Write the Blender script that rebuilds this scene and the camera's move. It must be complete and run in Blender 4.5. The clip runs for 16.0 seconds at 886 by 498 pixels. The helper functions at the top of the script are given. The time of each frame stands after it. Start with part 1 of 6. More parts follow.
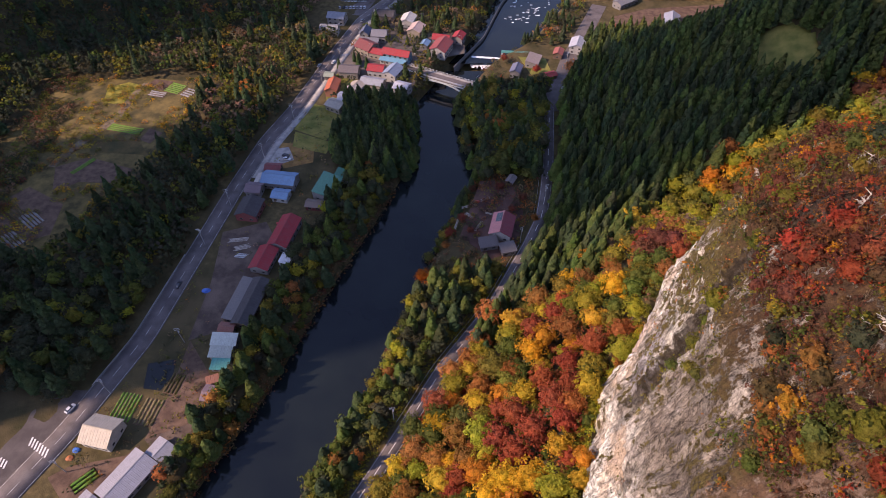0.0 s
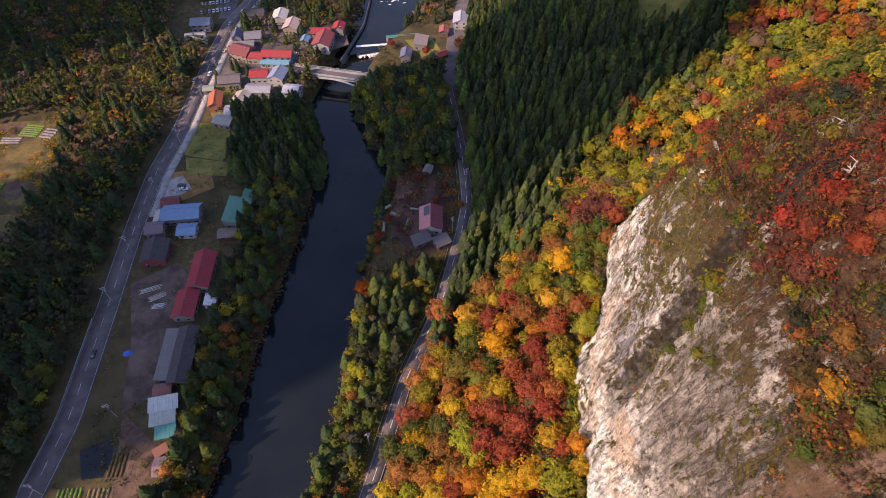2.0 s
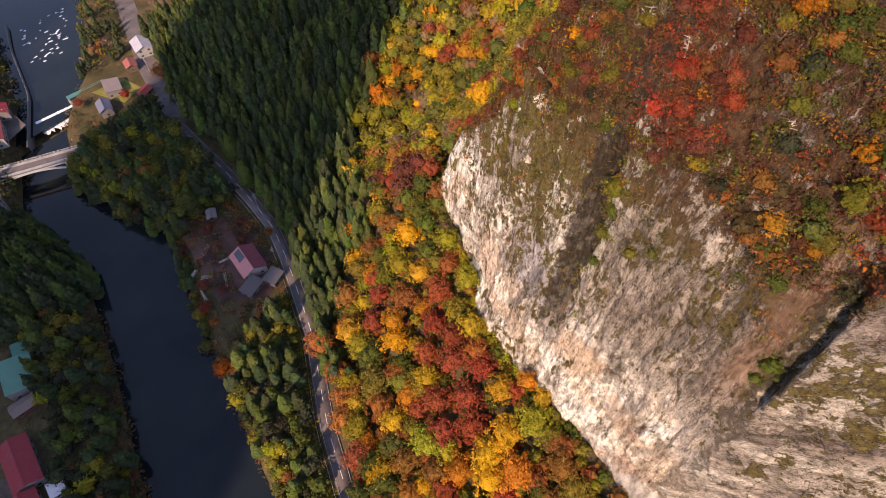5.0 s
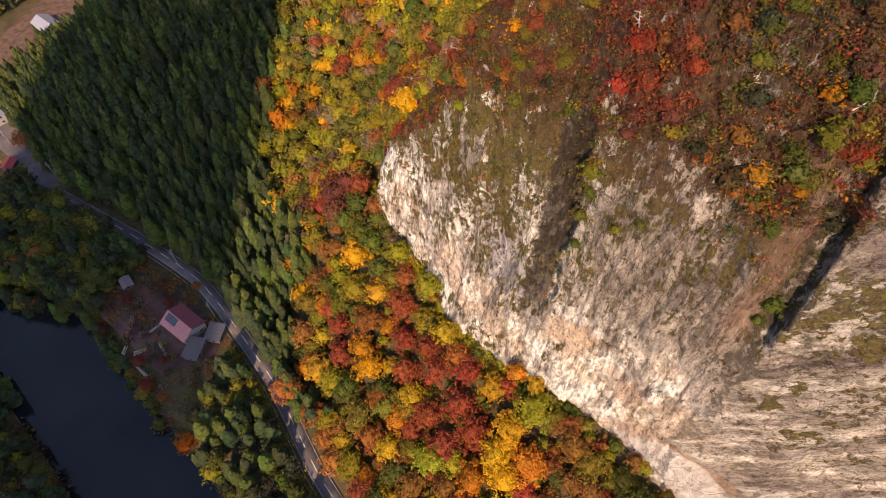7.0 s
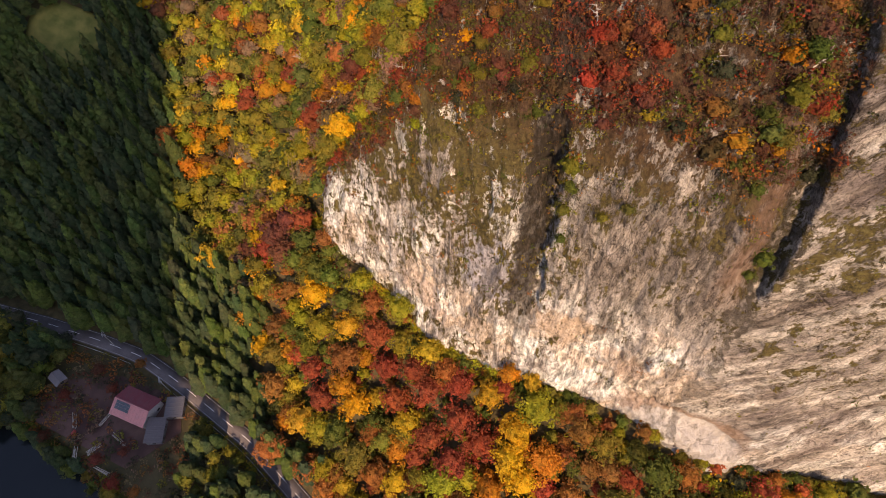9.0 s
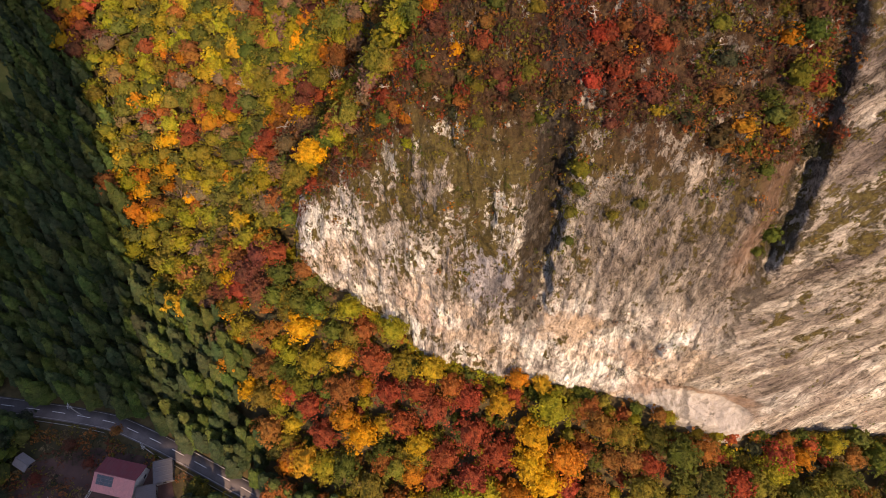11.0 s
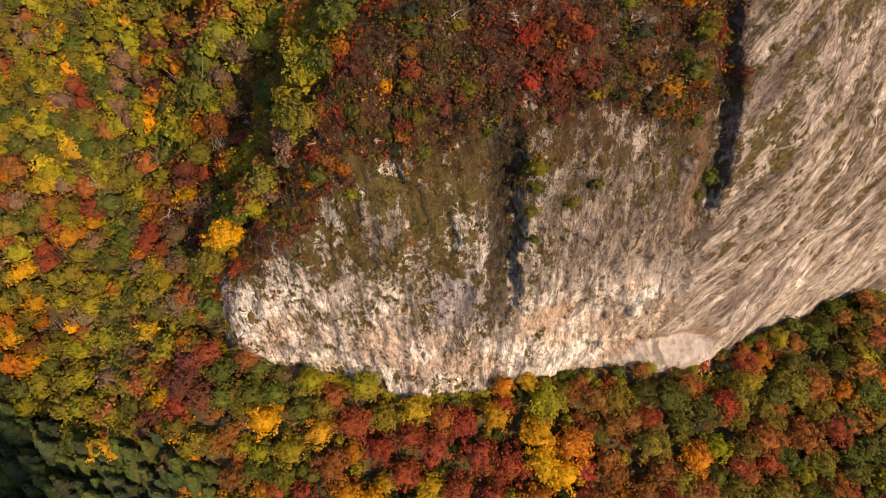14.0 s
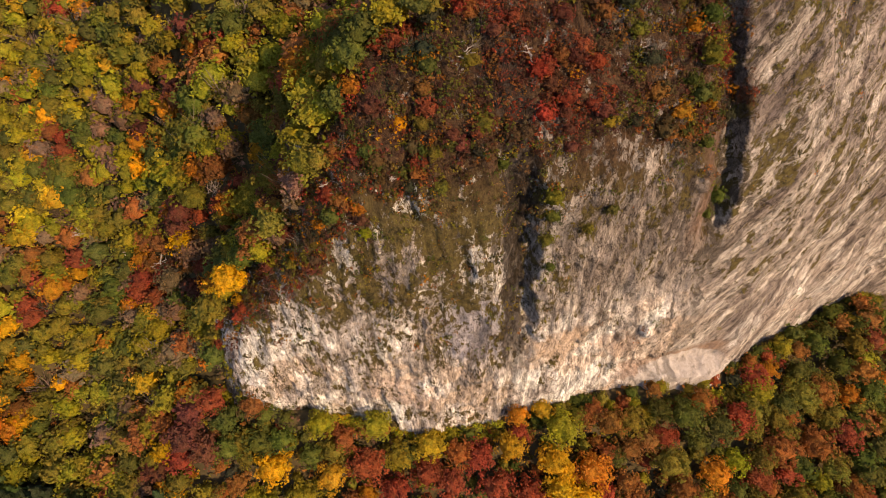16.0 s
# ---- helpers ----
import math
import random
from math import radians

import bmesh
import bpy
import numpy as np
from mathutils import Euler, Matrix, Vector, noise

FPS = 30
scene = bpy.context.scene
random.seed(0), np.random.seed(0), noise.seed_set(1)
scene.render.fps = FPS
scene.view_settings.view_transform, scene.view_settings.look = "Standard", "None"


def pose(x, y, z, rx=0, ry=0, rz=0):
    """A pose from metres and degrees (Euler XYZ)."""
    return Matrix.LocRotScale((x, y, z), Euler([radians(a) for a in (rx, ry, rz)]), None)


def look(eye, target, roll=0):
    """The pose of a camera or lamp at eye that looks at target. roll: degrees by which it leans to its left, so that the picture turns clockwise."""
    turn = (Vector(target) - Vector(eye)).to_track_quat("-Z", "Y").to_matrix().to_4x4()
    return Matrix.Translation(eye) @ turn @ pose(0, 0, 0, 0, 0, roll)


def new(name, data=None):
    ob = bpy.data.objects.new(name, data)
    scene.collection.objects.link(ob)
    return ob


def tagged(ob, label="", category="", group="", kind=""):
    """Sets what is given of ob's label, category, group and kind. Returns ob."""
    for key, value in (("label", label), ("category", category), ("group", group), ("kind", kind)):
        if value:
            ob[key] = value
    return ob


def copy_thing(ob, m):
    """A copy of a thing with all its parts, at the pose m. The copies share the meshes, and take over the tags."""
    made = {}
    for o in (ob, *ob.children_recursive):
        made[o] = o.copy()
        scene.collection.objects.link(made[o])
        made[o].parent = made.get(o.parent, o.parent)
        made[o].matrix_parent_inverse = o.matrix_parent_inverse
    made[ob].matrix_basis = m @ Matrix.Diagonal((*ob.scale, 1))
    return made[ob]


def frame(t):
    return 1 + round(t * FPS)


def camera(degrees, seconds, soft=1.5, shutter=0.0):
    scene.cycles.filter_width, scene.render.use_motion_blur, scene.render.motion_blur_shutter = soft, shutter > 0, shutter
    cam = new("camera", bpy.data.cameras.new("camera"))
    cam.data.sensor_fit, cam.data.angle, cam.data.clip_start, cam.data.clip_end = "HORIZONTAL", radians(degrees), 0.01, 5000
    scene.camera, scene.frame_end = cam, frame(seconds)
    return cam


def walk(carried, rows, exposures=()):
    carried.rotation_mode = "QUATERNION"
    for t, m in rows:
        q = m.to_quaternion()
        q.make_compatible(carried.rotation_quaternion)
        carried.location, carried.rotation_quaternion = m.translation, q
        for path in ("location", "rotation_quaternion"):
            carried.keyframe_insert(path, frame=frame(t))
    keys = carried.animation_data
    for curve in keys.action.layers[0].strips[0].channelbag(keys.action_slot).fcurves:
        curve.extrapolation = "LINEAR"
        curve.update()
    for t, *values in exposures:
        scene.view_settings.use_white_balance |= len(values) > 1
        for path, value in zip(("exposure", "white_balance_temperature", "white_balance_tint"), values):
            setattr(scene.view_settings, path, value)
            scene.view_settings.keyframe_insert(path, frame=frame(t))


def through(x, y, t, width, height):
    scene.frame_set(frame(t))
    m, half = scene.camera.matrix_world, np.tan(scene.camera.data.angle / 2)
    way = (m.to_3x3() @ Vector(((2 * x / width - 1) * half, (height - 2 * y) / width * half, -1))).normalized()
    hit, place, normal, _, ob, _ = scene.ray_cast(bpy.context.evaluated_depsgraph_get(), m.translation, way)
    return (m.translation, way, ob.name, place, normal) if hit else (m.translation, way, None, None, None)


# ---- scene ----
cam = camera(74.7, 16.0, soft=0.6)
PATH = [
    (0, (0.775, 4.094, 214.708), (0.757, 5.406, 213.199), -1.0),
    (0.5, (-2.261, 7.779, 214.754), (-2.231, 9.075, 213.231), -0.8),
    (1, (-5.373, 11.424, 214.824), (-5.262, 12.7, 213.288), -0.7),
    (1.5, (-8.573, 15.005, 214.907), (-8.375, 16.253, 213.358), -0.7),
    (2, (-11.871, 18.579, 215.006), (-11.568, 19.791, 213.444), -0.8),
    (2.5, (-15.107, 22.027, 215.158), (-14.691, 23.188, 213.583), -0.9),
    (3, (-18.266, 25.712, 215.269), (-17.728, 26.803, 213.681), -1.0),
    (3.5, (-21.161, 29.77, 215.331), (-20.505, 30.772, 213.729), -1.1),
    (4, (-23.646, 34.102, 215.334), (-22.889, 35.007, 213.718), -1.2),
    (4.2, (-24.427, 35.813, 215.308), (-23.639, 36.68, 213.687), -1.3),
    (6.3, (-30.251, 53.175, 214.193), (-29.262, 53.736, 212.547), -1.3),
    (6.5, (-30.603, 54.875, 214.172), (-29.599, 55.406, 212.526), -1.1),
    (7, (-31.015, 59.238, 214.143), (-29.971, 59.687, 212.498), -1.0),
    (7.5, (-31.159, 63.549, 214.116), (-30.082, 63.912, 212.471), -1.0),
    (8, (-31.065, 67.818, 214.061), (-29.963, 68.1, 212.416), -0.8),
    (8.5, (-30.667, 71.948, 213.943), (-29.549, 72.16, 212.298), -0.7),
    (9, (-30.013, 75.939, 213.834), (-28.885, 76.098, 212.19), -0.6),
    (9.2, (-29.66, 77.5, 213.81), (-28.53, 77.639, 212.166), -0.5),
    (11.3, (-24.988, 93.652, 213.046), (-23.845, 93.553, 211.408), 0.4),
    (11.5, (-24.459, 95.158, 213.016), (-23.316, 95.03, 211.38), 0.4),
    (12, (-22.915, 98.837, 212.885), (-21.777, 98.634, 211.253), 0.4),
    (12.5, (-21.285, 102.355, 212.722), (-20.157, 102.067, 211.095), 0.4),
    (13, (-19.568, 105.607, 212.536), (-18.456, 105.23, 210.916), 0.3),
    (13.5, (-17.605, 108.589, 212.333), (-16.514, 108.135, 210.719), 0.2),
    (14, (-15.474, 111.272, 212.153), (-14.4, 110.76, 210.546), 0.2),
    (14.5, (-13.279, 113.513, 212.077), (-12.218, 112.956, 210.476), 0.2),
    (15, (-11.313, 115.225, 212.091), (-10.253, 114.634, 210.502), 0.1),
    (15.5, (-9.726, 116.497, 212.152), (-8.657, 115.887, 210.576), 0.0),
    (16, (-8.553, 117.413, 212.211), (-7.469, 116.794, 210.649), 0.1),
]
walk(cam, [(t, look(eye, target, roll)) for t, eye, target, roll in PATH], [(0.0, 0.76, 7100, 36), (4.0, 0.84, 7850, 33), (6.5, 0.82, 8250, 31), (8.5, 0.76, 8500, 30), (12.0, 0.64, 8800, 30), (16.0, 0.55, 9100, 30)])

# ---------------------------------------------------------------- sky, sun, exposure
SUN_AZ, SUN_EL = (-0.970, -0.243), 36.0
world = bpy.data.worlds.new("sky")
scene.world = world
world.use_nodes = True
wn = world.node_tree.nodes
sky = wn.new("ShaderNodeTexSky")
sky.sky_type, sky.sun_disc = "NISHITA", False
sky.sun_elevation = radians(SUN_EL)
sky.sun_rotation = math.atan2(SUN_AZ[0], SUN_AZ[1])
sky.air_density, sky.dust_density, sky.ozone_density = 1.0, 0.5, 3.6
wn["Background"].inputs[1].default_value = 0.215
world.node_tree.links.new(sky.outputs[0], wn["Background"].inputs[0])
sun = new("sun", bpy.data.lights.new("sun", "SUN"))
sun.data.energy, sun.data.angle, sun.data.color = 4.4, radians(0.53), (1.0, 0.845, 0.635)
_k = math.cos(radians(SUN_EL)) / math.hypot(*SUN_AZ)
sun.matrix_world = look((0, 0, 400), (-SUN_AZ[0] * _k * 9, -SUN_AZ[1] * _k * 9, 400 - 9 * math.sin(radians(SUN_EL))))

# ---------------------------------------------------------------- materials


def material(name, rough=0.9, spec=0.2, metal=0.0):
    m = bpy.data.materials.new(name)
    m.use_nodes = True
    b = m.node_tree.nodes["Principled BSDF"]
    b.inputs["Roughness"].default_value = rough
    b.inputs["Specular IOR Level"].default_value = spec
    b.inputs["Metallic"].default_value = metal
    return m, m.node_tree.nodes, m.node_tree.links, b


def map_range(n, l, v, a, b, c=0.0, d=1.0):
    r = n.new("ShaderNodeMapRange")
    for i, k in enumerate((a, b, c, d)):
        r.inputs[i + 1].default_value = k
    l.new(v, r.inputs[0])
    return r.outputs[0]


def noise_node(n, l, scale, detail=4.0, stretch=None, rough=0.55, coord=None, turn=(0, 0, 0)):
    """World-space noise, optionally stretched."""
    g = coord or n.new("ShaderNodeNewGeometry").outputs["Position"]
    mp = n.new("ShaderNodeMapping")
    mp.inputs["Scale"].default_value = stretch or (1, 1, 1)
    l.new(g, mp.inputs[0])
    t = n.new("ShaderNodeTexNoise")
    t.inputs["Scale"].default_value, t.inputs["Detail"].default_value, t.inputs["Roughness"].default_value = scale, detail, rough
    mp.inputs["Rotation"].default_value = turn
    l.new(mp.outputs[0], t.inputs["Vector"])
    return t.outputs[0]


def ramp(n, l, fac, stops, smooth=False):
    r = n.new("ShaderNodeValToRGB")
    e = r.color_ramp.elements
    while len(e) < len(stops):
        e.new(0.5)
    for k, (p, c) in zip(e, stops):
        k.position = p
        k.color = (*c, 1) if len(c) == 3 else c
    if smooth:
        r.color_ramp.interpolation = "EASE"
    l.new(fac, r.inputs[0])
    return r.outputs[0]


def mixc(n, l, fac, a, b, mode="MIX"):
    x = n.new("ShaderNodeMix")
    x.data_type, x.blend_type = "RGBA", mode
    for s, v in ((x.inputs[0], fac), (x.inputs[6], a), (x.inputs[7], b)):
        if isinstance(v, (int, float)):
            s.default_value = v
        elif isinstance(v, tuple):
            s.default_value = (*v, 1)
        else:
            l.new(v, s)
    return x.outputs[2]


def bump(n, l, b, h, strength=0.4, dist=0.1):
    k = n.new("ShaderNodeBump")
    k.inputs["Strength"].default_value, k.inputs["Distance"].default_value = strength, dist
    l.new(h, k.inputs["Height"])
    l.new(k.outputs[0], b.inputs["Normal"])


def two_tone(name, c1, c2, scale=0.5, rough=0.9, spec=0.2, metal=0.0, fine=6.0, relief=0.3, lo=0.35, hi=0.65):
    """A surface with two colours blended by coarse noise, darkened a little by fine grain."""
    m, n, l, b = material(name, rough, spec, metal)
    base = ramp(n, l, noise_node(n, l, scale, 5), [(lo, c1), (hi, c2)])
    f = noise_node(n, l, fine, 3)
    grain = ramp(n, l, f, [(0.3, (0.72, 0.72, 0.72)), (0.7, (1.15, 1.15, 1.15))])
    l.new(mixc(n, l, 1.0, base, grain, "MULTIPLY"), b.inputs["Base Color"])
    bump(n, l, b, f, relief, 0.05)
    return m


def foliage(name, source, hi=1.18, lo=0.8, through=0.38):
    """Leaves: the tree's own colour (object colour or the 'tint' attribute), varied leaf by leaf, a little translucent."""
    m, n, l, b = material(name, 0.9, 0.04)
    if source == "object":
        c = n.new("ShaderNodeObjectInfo").outputs["Color"]
    else:
        a = n.new("ShaderNodeAttribute")
        a.attribute_name = "tint"
        c = a.outputs["Color"]
    isl = n.new("ShaderNodeNewGeometry").outputs["Random Per Island"]
    v = ramp(n, l, isl, [(0.0, (lo, lo, lo)), (0.5, (1, 1, 1)), (1.0, (hi, hi * 0.97, hi * 0.85))])
    col = mixc(n, l, 1.0, c, v, "MULTIPLY")
    patch = ramp(n, l, noise_node(n, l, 0.55, 2), [(0.35, (0.75, 0.85, 0.8)), (0.65, (1.15, 1.05, 1.0))])
    col = mixc(n, l, 1.0, col, patch, "MULTIPLY")
    fade = ramp(n, l, noise_node(n, l, 0.28, 3), [(0.42, (0, 0, 0)), (0.7, (0.34, 0.34, 0.34))])
    col = mixc(n, l, fade, col, mixc(n, l, 0.5, col, (0.14, 0.112, 0.055)))
    leafy = noise_node(n, l, 2.6, 4, None, 0.7)
    col = mixc(n, l, 1.0, col, ramp(n, l, leafy, [(0.36, (0.6, 0.6, 0.6)), (0.47, (1.0, 1.0, 1.0)), (0.62, (1.35, 1.32, 1.25))]), "MULTIPLY")
    l.new(col, b.inputs["Base Color"])
    bump(n, l, b, leafy, 0.9, 0.5)
    t = n.new("ShaderNodeBsdfTranslucent")
    l.new(col, t.inputs[0])
    x = n.new("ShaderNodeMixShader")
    x.inputs[0].default_value = through
    l.new(b.outputs[0], x.inputs[1])
    l.new(t.outputs[0], x.inputs[2])
    l.new(x.outputs[0], n["Material Output"].inputs[0])
    return m


def blocks(n, l, vec, scale, stretch, warp=0.35):
    """A random value for each angular block of a jointed rock, and the distance to its joints."""
    w = n.new("ShaderNodeTexNoise")
    w.inputs["Scale"].default_value, w.inputs["Detail"].default_value = scale * 1.6, 4
    l.new(vec, w.inputs["Vector"])
    sc = n.new("ShaderNodeVectorMath")
    sc.operation = "SCALE"
    sc.inputs[3].default_value = warp / scale
    l.new(w.outputs["Color"], sc.inputs[0])
    vm = n.new("ShaderNodeVectorMath")
    l.new(vec, vm.inputs[0])
    l.new(sc.outputs[0], vm.inputs[1])
    mp = n.new("ShaderNodeMapping")
    mp.inputs["Scale"].default_value = stretch
    l.new(vm.outputs[0], mp.inputs[0])
    out = []
    for feature in ("F1", "DISTANCE_TO_EDGE"):
        vo = n.new("ShaderNodeTexVoronoi")
        vo.feature = feature
        vo.inputs["Scale"].default_value = scale
        l.new(mp.outputs[0], vo.inputs["Vector"])
        if feature == "F1":
            sp = n.new("ShaderNodeSeparateXYZ")
            l.new(vo.outputs["Color"], sp.inputs[0])
            out.append(sp.outputs[0])
        else:
            out.append(vo.outputs["Distance"])
    return out


def math_node(n, l, op, a, b, c=None):
    m = n.new("ShaderNodeMath")
    m.operation = op
    for i, v in enumerate((a, b, c)):
        if isinstance(v, (int, float)):
            m.inputs[i].default_value = v
        elif v is not None:
            l.new(v, m.inputs[i])
    return m.outputs[0]


def rock_material():
    m, n, l, b = material("rock", 0.92, 0.12)
    geo = n.new("ShaderNodeNewGeometry")
    pos = n.new("ShaderNodeSeparateXYZ")
    l.new(geo.outputs["Position"], pos.inputs[0])
    grey = lambda v: (v, v, v)
    mul = lambda c, d: mixc(n, l, 1.0, c, d, "MULTIPLY")
    times = lambda p, q: math_node(n, l, "MULTIPLY", p, q)
    # the beds stand upright to the north and slant south of the gully
    side = map_range(n, l, math_node(n, l, "MULTIPLY_ADD", noise_node(n, l, 0.14, 7, None, 0.7), 22.0, pos.outputs[1]), 34.0, 36.0)
    turned = n.new("ShaderNodeMapping")
    turned.inputs["Rotation"].default_value = (radians(-36), 0, 0)
    l.new(geo.outputs["Position"], turned.inputs[0])
    beds = n.new("ShaderNodeMix")
    beds.data_type = "VECTOR"
    l.new(side, beds.inputs[0])
    l.new(turned.outputs[0], beds.inputs[4])
    l.new(geo.outputs["Position"], beds.inputs[5])
    beds = beds.outputs[1]
    mid = noise_node(n, l, 0.10, 9, (1, 1, 0.5), 0.66, beds)
    flute = noise_node(n, l, 0.75, 8, (0.3, 1, 0.038), 0.70, beds)
    fine = noise_node(n, l, 1.0, 9, (0.6, 1, 0.42), 0.76, beds)
    grit = noise_node(n, l, 4.0, 5, (1, 1, 0.6), 0.7, beds)
    seam = noise_node(n, l, 0.30, 8, (1, 1, 0.30), 0.62, beds)
    b1, j1 = blocks(n, l, beds, 0.30, (1, 1, 0.45), 0.25)
    b2, j2 = blocks(n, l, beds, 1.0, (1, 1, 0.42), 0.25)
    tone = math_node(n, l, "MULTIPLY_ADD", b1, 0.08, math_node(n, l, "ADD", mid, -0.04))
    col = ramp(n, l, tone, [(0.38, (0.28, 0.255, 0.222)), (0.455, (0.43, 0.395, 0.345)), (0.51, (0.60, 0.57, 0.505)), (0.57, (0.70, 0.71, 0.635)), (0.66, (0.79, 0.80, 0.73))])
    # tan and pinkish freshly spalled sheets low on the face
    fresh = times(ramp(n, l, noise_node(n, l, 0.055, 8, (1, 1, 1.6), 0.62), [(0.53, grey(0)), (0.555, grey(0.7))]), map_range(n, l, pos.outputs[2], 104, 88))
    col = mixc(n, l, fresh, col, (0.49, 0.39, 0.29))
    # weathered brown-grey rock above, fluted by run-off
    old = map_range(n, l, math_node(n, l, "MULTIPLY_ADD", mid, 50.0, pos.outputs[2]), 117, 130, 0.0, 0.88)
    old = times(old, ramp(n, l, map_range(n, l, pos.outputs[1], 0, 140), [(0.40, grey(1)), (0.47, grey(0.45))]))
    col = mixc(n, l, old, col, ramp(n, l, seam, [(0.40, (0.115, 0.096, 0.08)), (0.5, (0.165, 0.138, 0.112)), (0.6, (0.26, 0.225, 0.185))]))
    col = mul(col, ramp(n, l, flute, [(0.34, grey(0.40)), (0.45, grey(0.88)), (0.56, grey(1.06)), (0.66, grey(1.25))]))
    # brown-grey slanting beds to the south
    col = mixc(n, l, times(math_node(n, l, "SUBTRACT", 1.0, side), map_range(n, l, tone, 0.56, 0.48, 0.68, 0.92)), col, mul(ramp(n, l, noise_node(n, l, 0.16, 8, (1, 1, 0.16), 0.6, beds), [(0.40, (0.122, 0.10, 0.086)), (0.47, (0.198, 0.17, 0.143)), (0.54, (0.257, 0.226, 0.187)), (0.6, (0.39, 0.362, 0.305))]), ramp(n, l, flute, [(0.36, grey(0.8)), (0.5, grey(1.0)), (0.62, grey(1.25))])))
    shade = ramp(n, l, fine, [(0.34, grey(0.25)), (0.42, grey(0.68)), (0.48, grey(0.98)), (0.56, grey(1.12)), (0.64, grey(1.35))])
    col = mul(col, shade)
    col = mul(col, ramp(n, l, grit, [(0.36, grey(0.42)), (0.45, grey(0.9)), (0.55, grey(1.06)), (0.64, grey(1.3))]))
    col = mul(col, ramp(n, l, b2, [(0.0, grey(0.7)), (0.4, grey(0.98)), (1.0, grey(1.15))]))
    # open cracks and joints
    col = mul(col, ramp(n, l, seam, [(0.482, grey(1)), (0.4925, (0.42, 0.40, 0.38)), (0.5, (0.42, 0.40, 0.38)), (0.512, grey(1))]))
    col = mul(col, ramp(n, l, j1, [(0.0, (0.5, 0.48, 0.46)), (0.014, grey(1))]))
    # a broad grey lichen stain beside the chute, tan scars where sheets broke away
    ragged = noise_node(n, l, 0.22, 9, None, 0.72)
    rough_tone = mul(shade, ramp(n, l, grit, [(0.38, grey(0.55)), (0.56, grey(1.25))]))

    def stain(cy, cz, tall, r, c, fac):
        flat = n.new("ShaderNodeCombineXYZ")
        l.new(math_node(n, l, "SUBTRACT", pos.outputs[1], cy), flat.inputs[0])
        l.new(times(math_node(n, l, "SUBTRACT", pos.outputs[2], cz), tall), flat.inputs[1])
        length = n.new("ShaderNodeVectorMath")
        length.operation = "LENGTH"
        l.new(flat.outputs[0], length.inputs[0])
        edge = math_node(n, l, "MULTIPLY_ADD", ragged, 16.0, length.outputs[1])
        return mixc(n, l, map_range(n, l, edge, r + 8.0, r + 6.5, 0.0, fac), col, mul(c, rough_tone))

    col = stain(75.5, 94.0, 0.75, 9.5, (0.29, 0.285, 0.30), 0.85)
    col = stain(55.5, 84.0, 1.1, 7.5, (0.47, 0.36, 0.26), 0.75)
    col = stain(94.0, 66.0, 1.2, 8.5, (0.44, 0.345, 0.275), 0.75)
    col = stain(40.0, 78.0, 1.3, 6.0, (0.40, 0.30, 0.225), 0.7)
    # dark weeping streaks
    col = mul(col, ramp(n, l, noise_node(n, l, 0.13, 9, (1, 1, 0.22), 0.68, beds), [(0.555, grey(1)), (0.61, (0.50, 0.485, 0.48))]))
    # grass and moss keep to the flatter, higher rock and leave bare ribs between
    sep = n.new("ShaderNodeSeparateXYZ")
    l.new(geo.outputs["Normal"], sep.inputs[0])
    lush = ramp(n, l, map_range(n, l, pos.outputs[1], 0, 140), [(0.1, grey(0.3)), (0.20, grey(0.26)), (0.36, grey(0.3)), (0.42, grey(0.55)), (0.52, grey(0.85)), (0.60, grey(1.15))])
    want = math_node(n, l, "ADD", map_range(n, l, pos.outputs[2], 74, 104, -0.10, 0.0), map_range(n, l, lush, 0, 1, -0.115, 0.012))
    want = math_node(n, l, "MULTIPLY_ADD", sep.outputs[2], 0.10, want)
    want = math_node(n, l, "ADD", want, noise_node(n, l, 0.17, 11, (1, 1, 0.5), 0.74, beds))
    want = math_node(n, l, "MULTIPLY_ADD", math_node(n, l, "SUBTRACT", noise_node(n, l, 0.7, 8, (1, 1, 0.6), 0.75, beds), 0.5), 0.75, want)
    north = map_range(n, l, pos.outputs[1], 20, 29)
    want = math_node(n, l, "MULTIPLY_ADD", map_range(n, l, pos.outputs[2], 120, 142, 0.0, 0.08), north, want)
    mossy = ramp(n, l, want, [(0.50, grey(0)), (0.525, grey(1))])
    moss = ramp(n, l, noise_node(n, l, 0.9, 9, None, 0.8), [(0.34, (0.02, 0.018, 0.009)), (0.43, (0.062, 0.054, 0.022)), (0.50, (0.115, 0.086, 0.036)), (0.56, (0.125, 0.11, 0.035)), (0.66, (0.22, 0.165, 0.08))])
    litter = ramp(n, l, noise_node(n, l, 0.8, 9, None, 0.8), [(0.36, (0.03, 0.018, 0.013)), (0.5, (0.08, 0.048, 0.027)), (0.64, (0.15, 0.09, 0.045))])
    moss = mixc(n, l, times(map_range(n, l, pos.outputs[2], 128, 142), north), moss, litter)
    col = mixc(n, l, mossy, col, moss)
    # brown rubble on the gully's gentler side
    rubble = math_node(n, l, "MULTIPLY", map_range(n, l, pos.outputs[1], 25.0, 27.0), map_range(n, l, pos.outputs[1], 33.0, 29.5))
    rubble = math_node(n, l, "MULTIPLY", rubble, map_range(n, l, pos.outputs[2], 108, 118, 0.0, 0.8))
    col = mixc(n, l, rubble, col, mul((0.17, 0.105, 0.07), shade))
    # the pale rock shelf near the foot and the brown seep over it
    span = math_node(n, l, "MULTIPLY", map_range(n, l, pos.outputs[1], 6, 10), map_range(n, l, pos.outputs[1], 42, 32))
